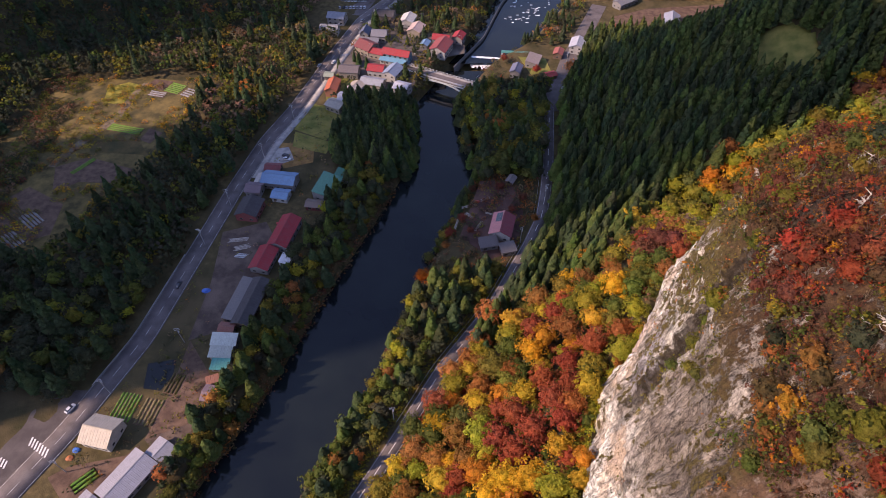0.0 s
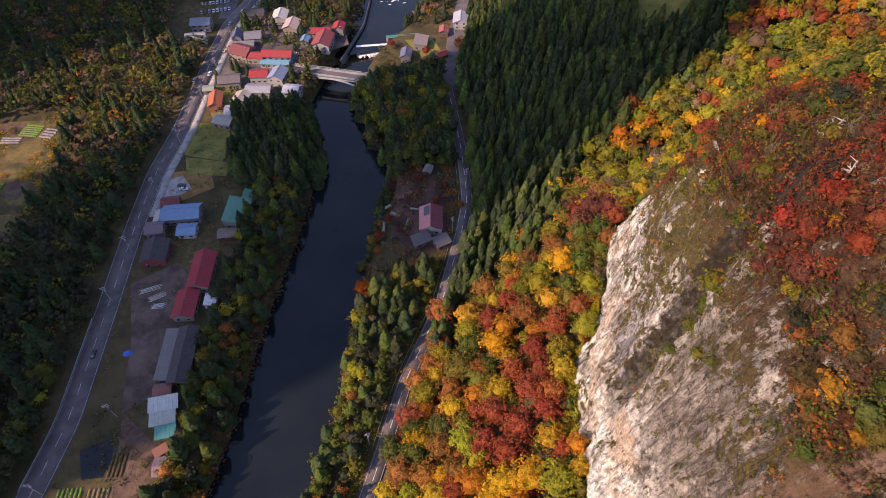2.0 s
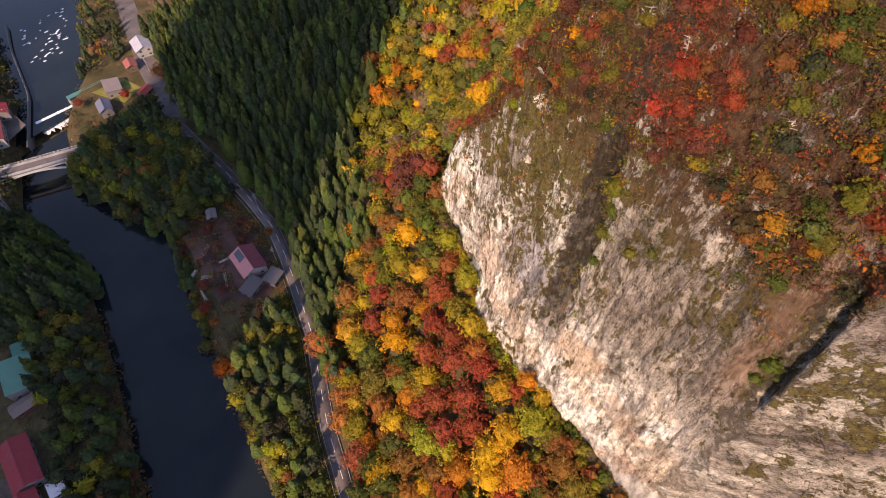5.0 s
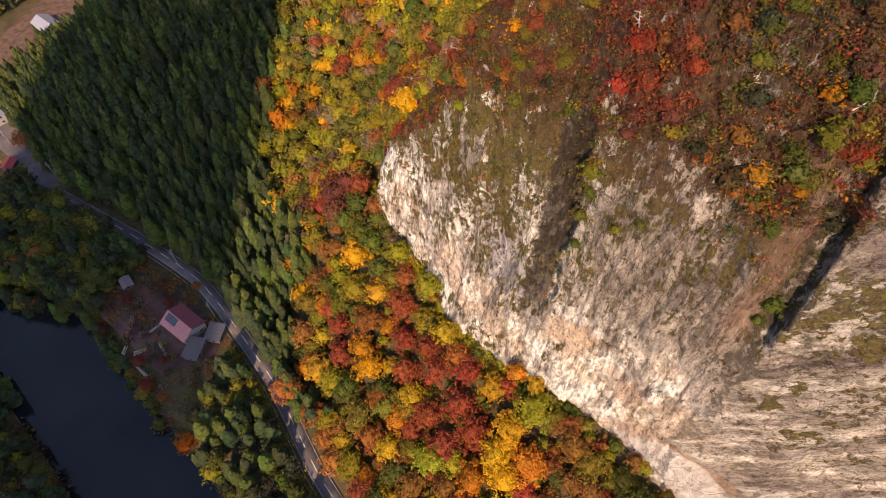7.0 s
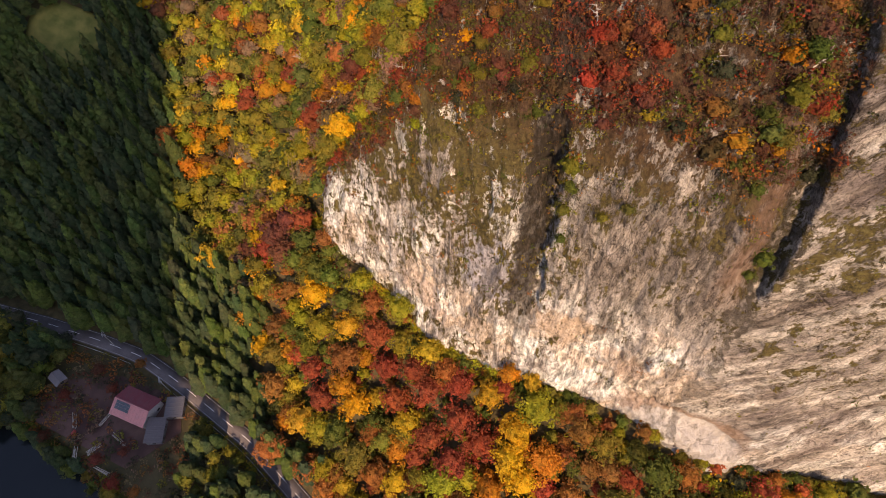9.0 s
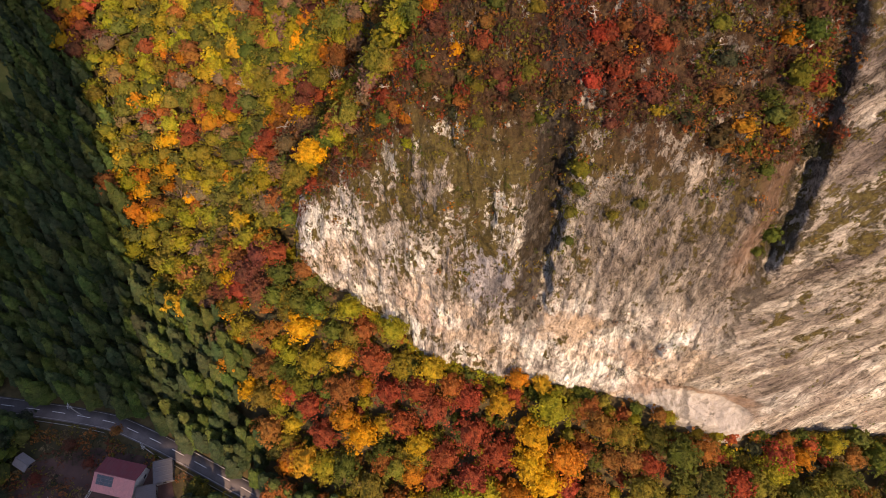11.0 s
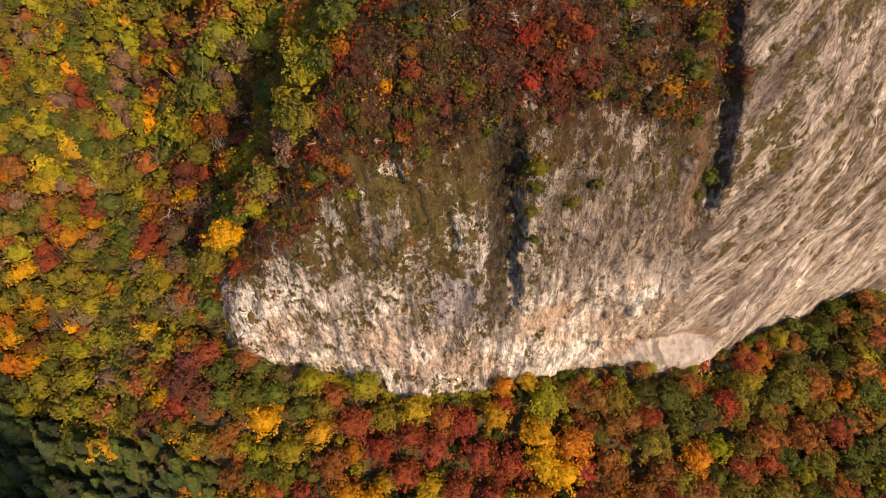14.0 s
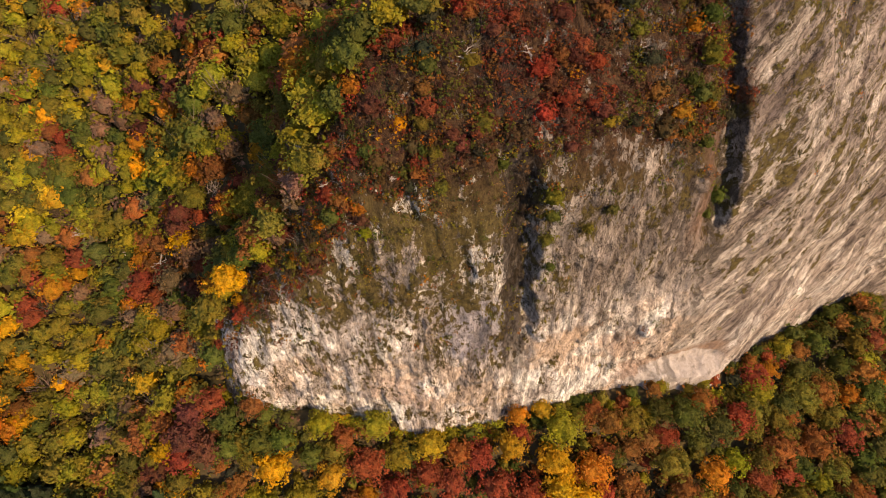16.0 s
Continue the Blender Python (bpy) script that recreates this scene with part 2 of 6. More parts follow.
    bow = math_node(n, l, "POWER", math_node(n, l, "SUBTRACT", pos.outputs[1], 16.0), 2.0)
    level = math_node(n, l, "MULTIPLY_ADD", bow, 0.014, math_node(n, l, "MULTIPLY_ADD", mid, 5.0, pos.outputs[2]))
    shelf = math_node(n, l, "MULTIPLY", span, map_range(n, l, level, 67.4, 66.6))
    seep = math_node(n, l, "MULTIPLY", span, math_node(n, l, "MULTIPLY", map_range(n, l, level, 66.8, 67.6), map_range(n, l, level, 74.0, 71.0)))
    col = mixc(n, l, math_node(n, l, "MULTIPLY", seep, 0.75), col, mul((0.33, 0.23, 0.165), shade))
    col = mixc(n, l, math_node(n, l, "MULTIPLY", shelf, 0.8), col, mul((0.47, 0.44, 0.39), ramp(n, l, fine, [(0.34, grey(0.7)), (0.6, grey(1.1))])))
    # the earthy chute, its soil darkened further to carry the groove's shade
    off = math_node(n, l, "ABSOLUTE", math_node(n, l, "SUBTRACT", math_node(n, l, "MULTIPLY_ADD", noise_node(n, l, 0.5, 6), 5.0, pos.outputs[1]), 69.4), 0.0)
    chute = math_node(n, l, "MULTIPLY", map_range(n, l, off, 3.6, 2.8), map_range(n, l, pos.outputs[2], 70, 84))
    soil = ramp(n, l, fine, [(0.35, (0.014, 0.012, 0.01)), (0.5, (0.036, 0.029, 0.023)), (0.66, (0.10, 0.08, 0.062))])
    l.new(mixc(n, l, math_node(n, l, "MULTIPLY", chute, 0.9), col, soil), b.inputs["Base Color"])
    h = math_node(n, l, "MULTIPLY_ADD", b2, 0.22, times(fine, 0.8))
    h = math_node(n, l, "MULTIPLY_ADD", b1, 0.2, h)
    h = math_node(n, l, "MULTIPLY_ADD", flute, map_range(n, l, side, 0, 1, 0.35, 1.2), h)
    h = math_node(n, l, "MULTIPLY_ADD", map_range(n, l, j1, 0.0, 0.05), 0.15, h)
    h = math_node(n, l, "MULTIPLY_ADD", times(mossy, grit), 0.7, h)
    bump(n, l, b, h, 1.0, 0.9)
    return m


def water_material():
    m, n, l, b = material("river_water", 0.07, 0.5)
    l.new(ramp(n, l, noise_node(n, l, 0.03, 3), [(0.35, (0.005, 0.007, 0.009)), (0.7, (0.010, 0.014, 0.014))]), b.inputs["Base Color"])
    b.inputs["IOR"].default_value = 1.33
    bump(n, l, b, noise_node(n, l, 0.9, 3, (1, 0.5, 1)), 0.12, 0.12)
    return m


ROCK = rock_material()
WATER = water_material()
LEAF = foliage("autumn_leaves", "object")
LEAFS = foliage("forest_leaves", "attribute")
BARK = two_tone("bark", (0.09, 0.07, 0.055), (0.17, 0.14, 0.11), 1.5)
DEADWOOD = two_tone("bleached_wood", (0.26, 0.23, 0.2), (0.44, 0.4, 0.35), 2.0)
ASPHALT = two_tone("asphalt", (0.078, 0.066, 0.066), (0.122, 0.106, 0.103), 0.2, 0.85, 0.3, relief=0.1)
CONCRETE = two_tone("concrete", (0.2, 0.19, 0.18), (0.32, 0.305, 0.285), 0.4, 0.85)
MARKING = two_tone("road_paint", (0.5, 0.49, 0.47), (0.72, 0.71, 0.69), 0.9, 0.6)
WORN_PAINT = two_tone("worn_paint", (0.2, 0.19, 0.185), (0.5, 0.49, 0.48), 0.7, 0.7)
GRAVEL = two_tone("gravel_yard", (0.06, 0.042, 0.034), (0.125, 0.09, 0.07), 0.16, relief=0.5)
DIRT = two_tone("bare_soil", (0.07, 0.042, 0.03), (0.135, 0.085, 0.058), 0.3, relief=0.5)
GRASS = two_tone("short_grass", (0.035, 0.037, 0.013), (0.11, 0.072, 0.026), 0.1, relief=0.5)
# a brighter copy of GRASS, with sunlight put into its colour
LAWN = two_tone("lit_lawn", (0.09, 0.105, 0.022), (0.2, 0.17, 0.045), 0.16, relief=0.5)
ORANGE_LOT = two_tone("dry_orange_grass", (0.15, 0.085, 0.03), (0.27, 0.15, 0.05), 0.2, relief=0.5)
CROP = two_tone("crop_leaves", (0.06, 0.15, 0.02), (0.13, 0.23, 0.04), 1.2, relief=0.6)
PLASTIC = two_tone("mulch_sheet", (0.12, 0.115, 0.11), (0.26, 0.25, 0.24), 0.8, 0.4, 0.4)
FOAM = two_tone("white_water", (0.5, 0.53, 0.55), (0.85, 0.86, 0.86), 1.0, 0.5, relief=0.8)
GLASS = two_tone("window_glass", (0.02, 0.025, 0.03), (0.05, 0.055, 0.06), 1.0, 0.06, 0.6, relief=0.0)
STEEL = two_tone("galvanised_steel", (0.35, 0.36, 0.37), (0.5, 0.51, 0.52), 1.0, 0.4, 0.5, 0.6, relief=0.05)


def ground_material():
    m, n, l, b = material("earth", 0.95, 0.1)
    litter = ramp(n, l, noise_node(n, l, 0.35, 6), [(0.3, (0.045, 0.036, 0.018)), (0.55, (0.085, 0.066, 0.03)), (0.75, (0.13, 0.092, 0.045))])
    grass = ramp(n, l, noise_node(n, l, 0.09, 6), [(0.35, (0.036, 0.034, 0.016)), (0.6, (0.075, 0.058, 0.03))])
    l.new(mixc(n, l, ramp(n, l, noise_node(n, l, 0.025, 5), [(0.42, (0, 0, 0)), (0.58, (1, 1, 1))]), litter, grass), b.inputs["Base Color"])
    bump(n, l, b, noise_node(n, l, 2.0, 5), 0.6, 0.3)
    return m


EARTH = ground_material()
PAINTS = {}


def paint(c, rough=0.6, worn=0.8):
    """Painted or coated sheet and plaster in colour c, slightly faded in patches."""
    key = (c, rough)
    c = tuple(v * 0.78 for v in c)
    if key not in PAINTS:
        dull = tuple(min(0.85, v * worn + 0.02) for v in c)
        PAINTS[key] = two_tone("coat_%d" % len(PAINTS), dull, c, 0.6, rough, 0.3, relief=0.06)
    return PAINTS[key]


# ---------------------------------------------------------------- mesh helpers


def mesh_from(name, v, f, mat, smooth=False, tint=None, tri=None):
    """A mesh from an (n, 3) array of points, an (m, k) array of faces with k corners each and an (t, 3) array of triangles."""
    v, f = np.asarray(v, np.float32), np.asarray(f, np.int32)
    tri = np.zeros((0, 3), np.int32) if tri is None else np.asarray(tri, np.int32)
    me = bpy.data.meshes.new(name)
    me.vertices.add(len(v))
    me.vertices.foreach_set("co", v.ravel())
    k = f.shape[1]
    me.loops.add(f.size + tri.size)
    me.loops.foreach_set("vertex_index", np.concatenate([f.ravel(), tri.ravel()]))
    me.polygons.add(len(f) + len(tri))
    me.polygons.foreach_set("loop_start", np.concatenate([np.arange(0, f.size, k), f.size + np.arange(0, tri.size, 3)]).astype(np.int32))
    if tint is not None:
        a = me.color_attributes.new("tint", "FLOAT_COLOR", "POINT")
        a.data.foreach_set("color", np.concatenate([tint, np.ones((len(v), 1))], 1).astype(np.float32).ravel())
    me.update(calc_edges=True)
    if smooth:
        me.polygons.foreach_set("use_smooth", np.ones(len(f) + len(tri), bool))
    elif len(tri):
        me.polygons.foreach_set("use_smooth", np.arange(len(f) + len(tri)) >= len(f))
    me.materials.append(mat)
    return me


def part(name, data, mat, parent, label=""):
    """Links a bmesh or mesh as one object under a thing or a part."""
    if isinstance(data, bmesh.types.BMesh):
        me = bpy.data.meshes.new(name)
        data.to_mesh(me)
        data.free()
        me.materials.append(mat)
        data = me
    ob = new(name, data)
    ob.parent = parent
    return tagged(ob, label)


def thing(name, m, label, category, group="", kind=""):
    e = new(name)
    e.empty_display_size = 0.5
    e.matrix_world = m
    return tagged(e, label, category, group, kind)


def box(bm, x0, y0, z0, x1, y1, z1, m=None):
    c = [(x, y, z) for x in (x0, x1) for y in (y0, y1) for z in (z0, z1)]
    v = [bm.verts.new(m @ Vector(p) if m else p) for p in c]
    for q in ((0, 1, 3, 2), (4, 6, 7, 5), (0, 4, 5, 1), (2, 3, 7, 6), (0, 2, 6, 4), (1, 5, 7, 3)):
        bm.faces.new([v[i] for i in q])
    return bm


def boxes(*bs):
    bm = bmesh.new()
    for b in bs:
        box(bm, *b)
    return bm


def tube(bm, p, q, r0, r1, sides=6):
    p, q = Vector(p), Vector(q)
    rot = (q - p).to_track_quat("Z", "Y").to_matrix()
    rings = []
    for c, r in ((p, r0), (q, r1)):
        rings.append([bm.verts.new(c + rot @ Vector((r * math.cos(2 * math.pi * i / sides), r * math.sin(2 * math.pi * i / sides), 0))) for i in range(sides)])
    for i in range(sides):
        j = (i + 1) % sides
        bm.faces.new((rings[0][i], rings[0][j], rings[1][j], rings[1][i]))
    bm.faces.new(rings[1])
    bm.faces.new(rings[0][::-1])


# ---------------------------------------------------------------- the lie of the land


class Line:
    """A smooth value along y."""

    def __init__(self, ys, vs, soft=12):
        self.y = np.arange(-400.0, 1200.0, 2.0)
        v = np.interp(self.y, ys, vs)
        k = np.hanning(soft + 3)[1:-1]
        self.v = np.convolve(np.pad(v, soft, mode="edge"), k / k.sum(), "same")[soft:-soft]

    def __call__(self, y):
        return np.interp(y, self.y, self.v)


WBANK = Line((2.7, 61.4, 115.2, 164.1, 206.1, 250.2, 280.4, 307.7, 347.8, 384.1, 433.9, 550.4), (-108.4, -92.6, -67.1, -50.3, -32.6, -16.9, -13.9, -15.8, 4.8, 25.5, 41.2, 90.4), 8)
EBANK = Line((2.9, 61.6, 93.9, 115.5, 150.7, 170.2, 194.7, 240.7, 265, 303, 347, 375.5, 433.3, 550.8), (-82.9, -63.2, -46.5, -35.6, -23.8, -16, -6.1, 13.6, 10.6, 4.8, 20.5, 51, 84.4, 139.5), 8)
EROAD = Line((-55.7, 22.6, 76.5, 93.2, 118.7, 134.4, 150.1, 185.3, 202.9, 220.5, 244.9, 285.9, 296.6, 321.1, 347.5, 414), (-98.6, -59.3, -26.3, -16.5, -2.3, 9, 20.4, 39, 46.9, 50.9, 55.3, 60.7, 61.7, 69.6, 80.4, 109.9), 5)
WROAD = Line((-56.5, 60.8, 95.1, 135.2, 189.8, 227.9, 266, 298.3, 363.8, 402.9, 433.2, 588.9), (-199.8, -158.4, -141.7, -126.9, -116.6, -109.7, -101.3, -89.5, -71.8, -59.9, -42.2, 41.4), 8)
FOOT_X = Line((-200, -60, -28, 9, 32, 55, 73, 89, 100, 107, 112, 120, 129, 138, 150), (-30, 19, 20, 19.5, 27.5, 36, 41.5, 49, 57.5, 63, 66.5, 70.5, 77, 85, 96), 6)
FOOT_Z = Line((-200, -28, 9, 32, 55, 73, 89, 100, 107, 112, 120, 128, 136, 150), (42, 46, 56, 58, 53, 48, 47, 47, 48, 50, 53, 56, 46, 34), 4)
BRINK_Z = Line((-200, -60, -28, 9, 32, 55, 73, 89, 97, 104, 112, 119, 127, 131, 136, 150), (120, 120, 118, 132, 128, 134, 128, 121, 126, 111, 98, 89, 79, 69, 48, 30), 4)
BRINK_D = Line((-200, -28, 9, 32, 55, 73, 89, 97, 104, 112, 119, 127, 135, 150), (14, 12, 11, 9, 7.5, 8.5, 8, 8, 7, 6.5, 6, 4, 3, 1), 4)
CREST_Z = Line((-200, -28, 9, 32, 55, 73, 83, 92, 97, 104, 112, 119, 127, 131, 136, 150), (166, 160, 164, 167, 166, 160, 155, 145, 138, 122, 105, 95, 84, 73, 50, 30), 4)
CREST_D = Line((-200, -28, 9, 32, 55, 73, 83, 90, 97, 104, 112, 119, 127, 135, 150), (42, 38, 32, 33, 30, 26, 26, 20, 12, 11, 11.5, 13, 10, 8, 4), 4)


def sstep(a, b, v):
    t = np.clip((v - a) / (b - a), 0, 1)
    return t * t * (3 - 2 * t)


def flank(x, y):
    """The wooded mountainside north and east of the cliff."""
    u, w = (np.clip(x, 40, 240) - 100) / 100, (np.clip(y, 85, 300) - 180) / 100
    z = 29.9 + 31.1 * u - 29.8 * w - 6.7 * u * u - 16.2 * u * w + 41.7 * w * w - 15.7 * w**3 + 33.3 * u * w * w
    for cx, cy, s, a in ((117, 188, 18, -13), (126, 222, 16, 9), (129, 112, 14, 10), (123, 86, 18, -10), (82, 146, 17, 9), (94, 104, 13, 13), (119, 105, 15, 15)):
        z = z + a * np.exp(-((x - cx) ** 2 + (y - cy) ** 2) / (2 * s * s))
    z = z + 0.45 * np.maximum(x - 240, 0)
    z = 9 + (z - 9) * (1 - sstep(285, 372, y) * sstep(270, 200, x))
    return np.clip(z, 9, 330)


def crest_profile(x, y):
    """Height of the rock's smooth outer surface over (x, y)."""
    u = x - FOOT_X(y)
    fz, bz, bd, cz, cd = FOOT_Z(y), BRINK_Z(y), BRINK_D(y), CREST_Z(y), CREST_D(y)
    face = fz + (bz - fz) * np.clip(u / bd, 0, 1)
    t = np.clip((u - bd) / np.maximum(cd - bd, 1), 0, 1)
    top = bz + (cz - bz) * (1.75 * t - 0.75 * t * t)
    back = cz - (0.3 + 0.2 * sstep(30, 75, y)) * np.maximum(u - cd, 0) * np.clip((u - cd) / 14, 0, 1)
    return np.where(u < bd, face, np.where(u < cd, top, back))


def land(x, y):
    """Height of the ground sheet."""
    x, y = np.asarray(x, float), np.asarray(y, float)
    wb, eb, er, wr, fx = WBANK(y), EBANK(y), EROAD(y), WROAD(y), FOOT_X(y)
    west = -3 + 11 * sstep(0, 14, wb - x)
    west = west + 1.5 * sstep(0, 40, wr - x - 10) + 0.35 * np.clip(-250 - x, 0, 60) * sstep(0, 60, -250 - x)
    west = west + 0.25 * np.maximum(y - 380, 0) * sstep(-110, -200, x)
    # unseen hills added out of view to the west, shaped to shade the valley
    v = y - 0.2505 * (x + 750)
    shade_spur = np.zeros_like(west)
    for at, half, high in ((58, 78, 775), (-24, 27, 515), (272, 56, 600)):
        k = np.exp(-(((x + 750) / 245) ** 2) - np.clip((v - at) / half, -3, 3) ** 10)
        shade_spur = np.maximum(shade_spur, high * np.maximum(k - 0.016, 0))
    west = west + shade_spur
    e0 = -3 + 10.7 * sstep(0, 12, x - eb)
    t = np.clip((x - er - 4.5) / np.maximum(fx - er - 4.5, 8), 0, 1)
    slope = 7.7 + (FOOT_Z(y) - 7.7) * (0.75 * t + 0.25 * t * t)
    n = sstep(112, 150, y)
    hill = 7.7 + (flank(x, y) - 7.7) * sstep(3, 45, x - er)
    under = np.minimum(flank(x, y), crest_profile(x - 6, y) - 6)
    under = np.where(x > fx + CREST_D(y) + 3, np.maximum(flank(x, y), crest_profile(x, y) - 6), under)
    south = np.where(x > fx, np.where(x < fx + 4, FOOT_Z(y) - 1.0, under), slope)
    north = np.where((x > fx) & (y < 150), np.where(x < fx + CREST_D(y), np.minimum(hill, crest_profile(x - 4, y) - 4), hill), hill)
    east = np.where(x > er + 4.5, south * (1 - n) + north * n, e0)
    mid = (wb + eb) / 2
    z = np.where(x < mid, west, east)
    rough = 0.5 * np.sin(x * 0.31 + 1.7 * np.sin(y * 0.17)) * np.sin(y * 0.27 + 1.3 * np.sin(x * 0.13))
    calm = np.maximum(sstep(14, 7, np.abs(x - er)), sstep(14, 7, np.abs(x - wr)))
    calm = np.maximum(calm, ((x > wr - 10) & (x < eb + 4)) | ((x < er) & (x > eb)))
    calm = np.maximum(calm, sstep(-150, -165, x) * sstep(-270, -255, x))
    return z + rough * (1 - calm)


def graded(a, b, step, far):
    inner = np.arange(a, b + step / 2, step)
    out, d = [], step
    q = 0.0
    while q < far:
        d *= 1.1
        q += d
        out.append(q)
    out = np.array(out)
    return np.concatenate([a - out[::-1], inner, inner[-1] + out])


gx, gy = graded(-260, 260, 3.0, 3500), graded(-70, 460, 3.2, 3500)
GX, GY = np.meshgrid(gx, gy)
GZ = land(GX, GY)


def grid_faces(rows, cols):
    i = np.arange(rows * cols).reshape(rows, cols)
    return np.stack([i[:-1, :-1], i[:-1, 1:], i[1:, 1:], i[1:, :-1]], -1).reshape(-1, 4)


tagged(new("ground", mesh_from("ground", np.stack([GX, GY, GZ], -1).reshape(-1, 3), grid_faces(len(gy), len(gx)), EARTH, True)),
       "leaf-littered brown and grassy valley ground", "ground", kind="structure")

# ---------------------------------------------------------------- the river
ys = np.arange(-60, 1150, 6.0)
rv = np.concatenate([np.stack([WBANK(ys) - 7, ys, np.where(ys < 352, 0.0, 2.0)], 1), np.stack([EBANK(ys) + 7, ys, np.where(ys < 352, 0.0, 2.0)], 1)])
k = len(ys)
rf = np.array([(i, i + k, i + k + 1, i + 1) for i in range(k - 1) if not ys[i] < 352 <= ys[i + 1]])
tagged(new("river_water", mesh_from("river_water", rv, rf, WATER, True)), "dark green still river water", "river", kind="structure")

# ---------------------------------------------------------------- the cliff


def cliff_sheet(y0, y1, step):
    yy = np.arange(y0, y1, step)
    q = np.linspace(0, 1, 270)
    rows = []
    for y in yy:
        fx, fz, bz, bd, cz, cd = FOOT_X(y), FOOT_Z(y), BRINK_Z(y), BRINK_D(y), CREST_Z(y), CREST_D(y)
        us = np.concatenate([[-2.5, -0.5], np.linspace(0, bd, 24), np.linspace(bd, cd, 16)[1:], cd + np.array([3, 6, 10, 15, 21, 28, 36, 46])])
        zs = crest_profile(fx + us, np.full_like(us, y))
        zs[:2] = fz - 9, fz - 3
        s = np.concatenate([[0], np.cumsum(np.hypot(np.diff(us), np.diff(zs)))])
        s /= s[-1]
        pu, pz = np.interp(q, s, us), np.interp(q, s, zs)
        for _ in range(40):
            pu[1:-1] = (pu[:-2] + 2 * pu[1:-1] + pu[2:]) / 4
            pz[1:-1] = (pz[:-2] + 2 * pz[1:-1] + pz[2:]) / 4
        rows.append(np.stack([fx + pu, np.full_like(pu, y), pz], 1))
    P = np.array(rows)
    # outward direction from the smooth form
    du, dv = np.gradient(P, axis=0), np.gradient(P, axis=1)
    N = np.cross(dv, du)
    N /= np.linalg.norm(N, axis=2, keepdims=True) + 1e-9
    if N[:, 60, 0].mean() > 0:
        N = -N
    D = np.zeros(P.shape[:2])
    for i in range(P.shape[0]):
        for j in range(P.shape[1]):
            x, y, z = P[i, j]
            v = Vector((x, y, z))
            d = 2.2 * noise.fractal(v * 0.04, 1.0, 2.0, 2)
            bed = y * 0.8 + z * 0.55 if y < 26 else y + z * 0.06
            along = z * 0.8 - y * 0.55 if y < 26 else z
            w = noise.noise(v * 0.06) * 1.6
            # ribs and flutes running down the beds
            rib = 0.3 if y < 26 else 1.0
            d += 0.9 * rib * (0.5 - abs(noise.noise(Vector((bed * 0.16 + w, along * 0.013, 3.1)))) * 2)
            d += 0.6 * rib * (0.5 - abs(noise.noise(Vector((bed * 0.42 + w, along * 0.03, 7.7)))) * 2)
            d += 0.32 * rib * (0.5 - abs(noise.noise(Vector((bed * 1.1 + w, along * 0.075, 5.3)))) * 2)
            d += 0.4 * noise.fractal(Vector((v.x * 0.3, bed * 0.3, along * 0.12)), 0.8, 2.1, 4)
            # slabs and broken blocks between the joints
            wa, wb2 = noise.noise(v * 0.15) * 0.8, noise.noise(v * 0.2 + Vector((5, 0, 0))) * 0.8
            d += (0.4 + 0.15 * rib) * (noise.cell(Vector((bed * 0.11 + wa, along * 0.045 + wb2, 0.5))) - 0.5)
            d += (0.36 - 0.04 * rib) * (noise.cell(Vector((bed * 0.3 + wa, along * 0.10 + wb2, 4.5))) - 0.5)
            d += (0.17 + 0.13 * rib) * (noise.cell(Vector((bed * 0.7 + wa, along * (0.2 if y > 26 else 0.33) + wb2 * 2, 9.5))) - 0.5)
            D[i, j] = d
    Y, Z = P[..., 1], P[..., 2]
    # the wooded gully, a narrower groove, the overhung ledge near the foot
    gy0 = 25.3 - 0.015 * (Z - 108)
    D -= 4.2 * sstep(-2.4, -1.2, Y - gy0) * sstep(6.5, 0.2, Y - gy0) * sstep(109, 122, Z)
    gy1 = 66.8 + 0.02 * (Z - 110) + 0.5 * np.sin(Z * 0.31) + 0.35 * np.sin(Z * 0.83 + 1)
    D -= 4.0 * sstep(-4.0, -2.0, Y - gy1) * sstep(4.2, 1.0, Y - gy1) * sstep(70, 104, Z) * sstep(144, 134, Z)
    D += 3.2 * sstep(61.6, 60.6, Z) * sstep(3, 15, Y) * sstep(38, 22, Y) * (Z > 50)
    D -= 2.6 * sstep(61.8, 62.8, Z) * sstep(72, 65, Z) * sstep(6, 12, Y) * sstep(48, 36, Y)
    D *= sstep(152, 138, Y)
    P = P + N * D[..., None]
    return P


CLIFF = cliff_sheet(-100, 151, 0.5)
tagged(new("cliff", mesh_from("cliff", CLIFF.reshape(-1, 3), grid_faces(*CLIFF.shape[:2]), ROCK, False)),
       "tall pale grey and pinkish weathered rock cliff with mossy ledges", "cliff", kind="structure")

# ---------------------------------------------------------------- roads


def ribbon(line, y0, y1, off, width, lift, step=3.0):
    """A strip that follows a line at a sideways offset, on the land."""
    yy = np.append(np.arange(y0, y1, step), y1)
    cx = line(yy)
    tx, ty = np.gradient(cx, yy), np.ones_like(yy)
    k = np.hypot(tx, ty)
    nx, ny = ty / k, -tx / k
    a = np.stack([cx + nx * (off - width / 2), yy + ny * (off - width / 2)], 1)
    b = np.stack([cx + nx * (off + width / 2), yy + ny * (off + width / 2)], 1)
    return a, b, cx, yy


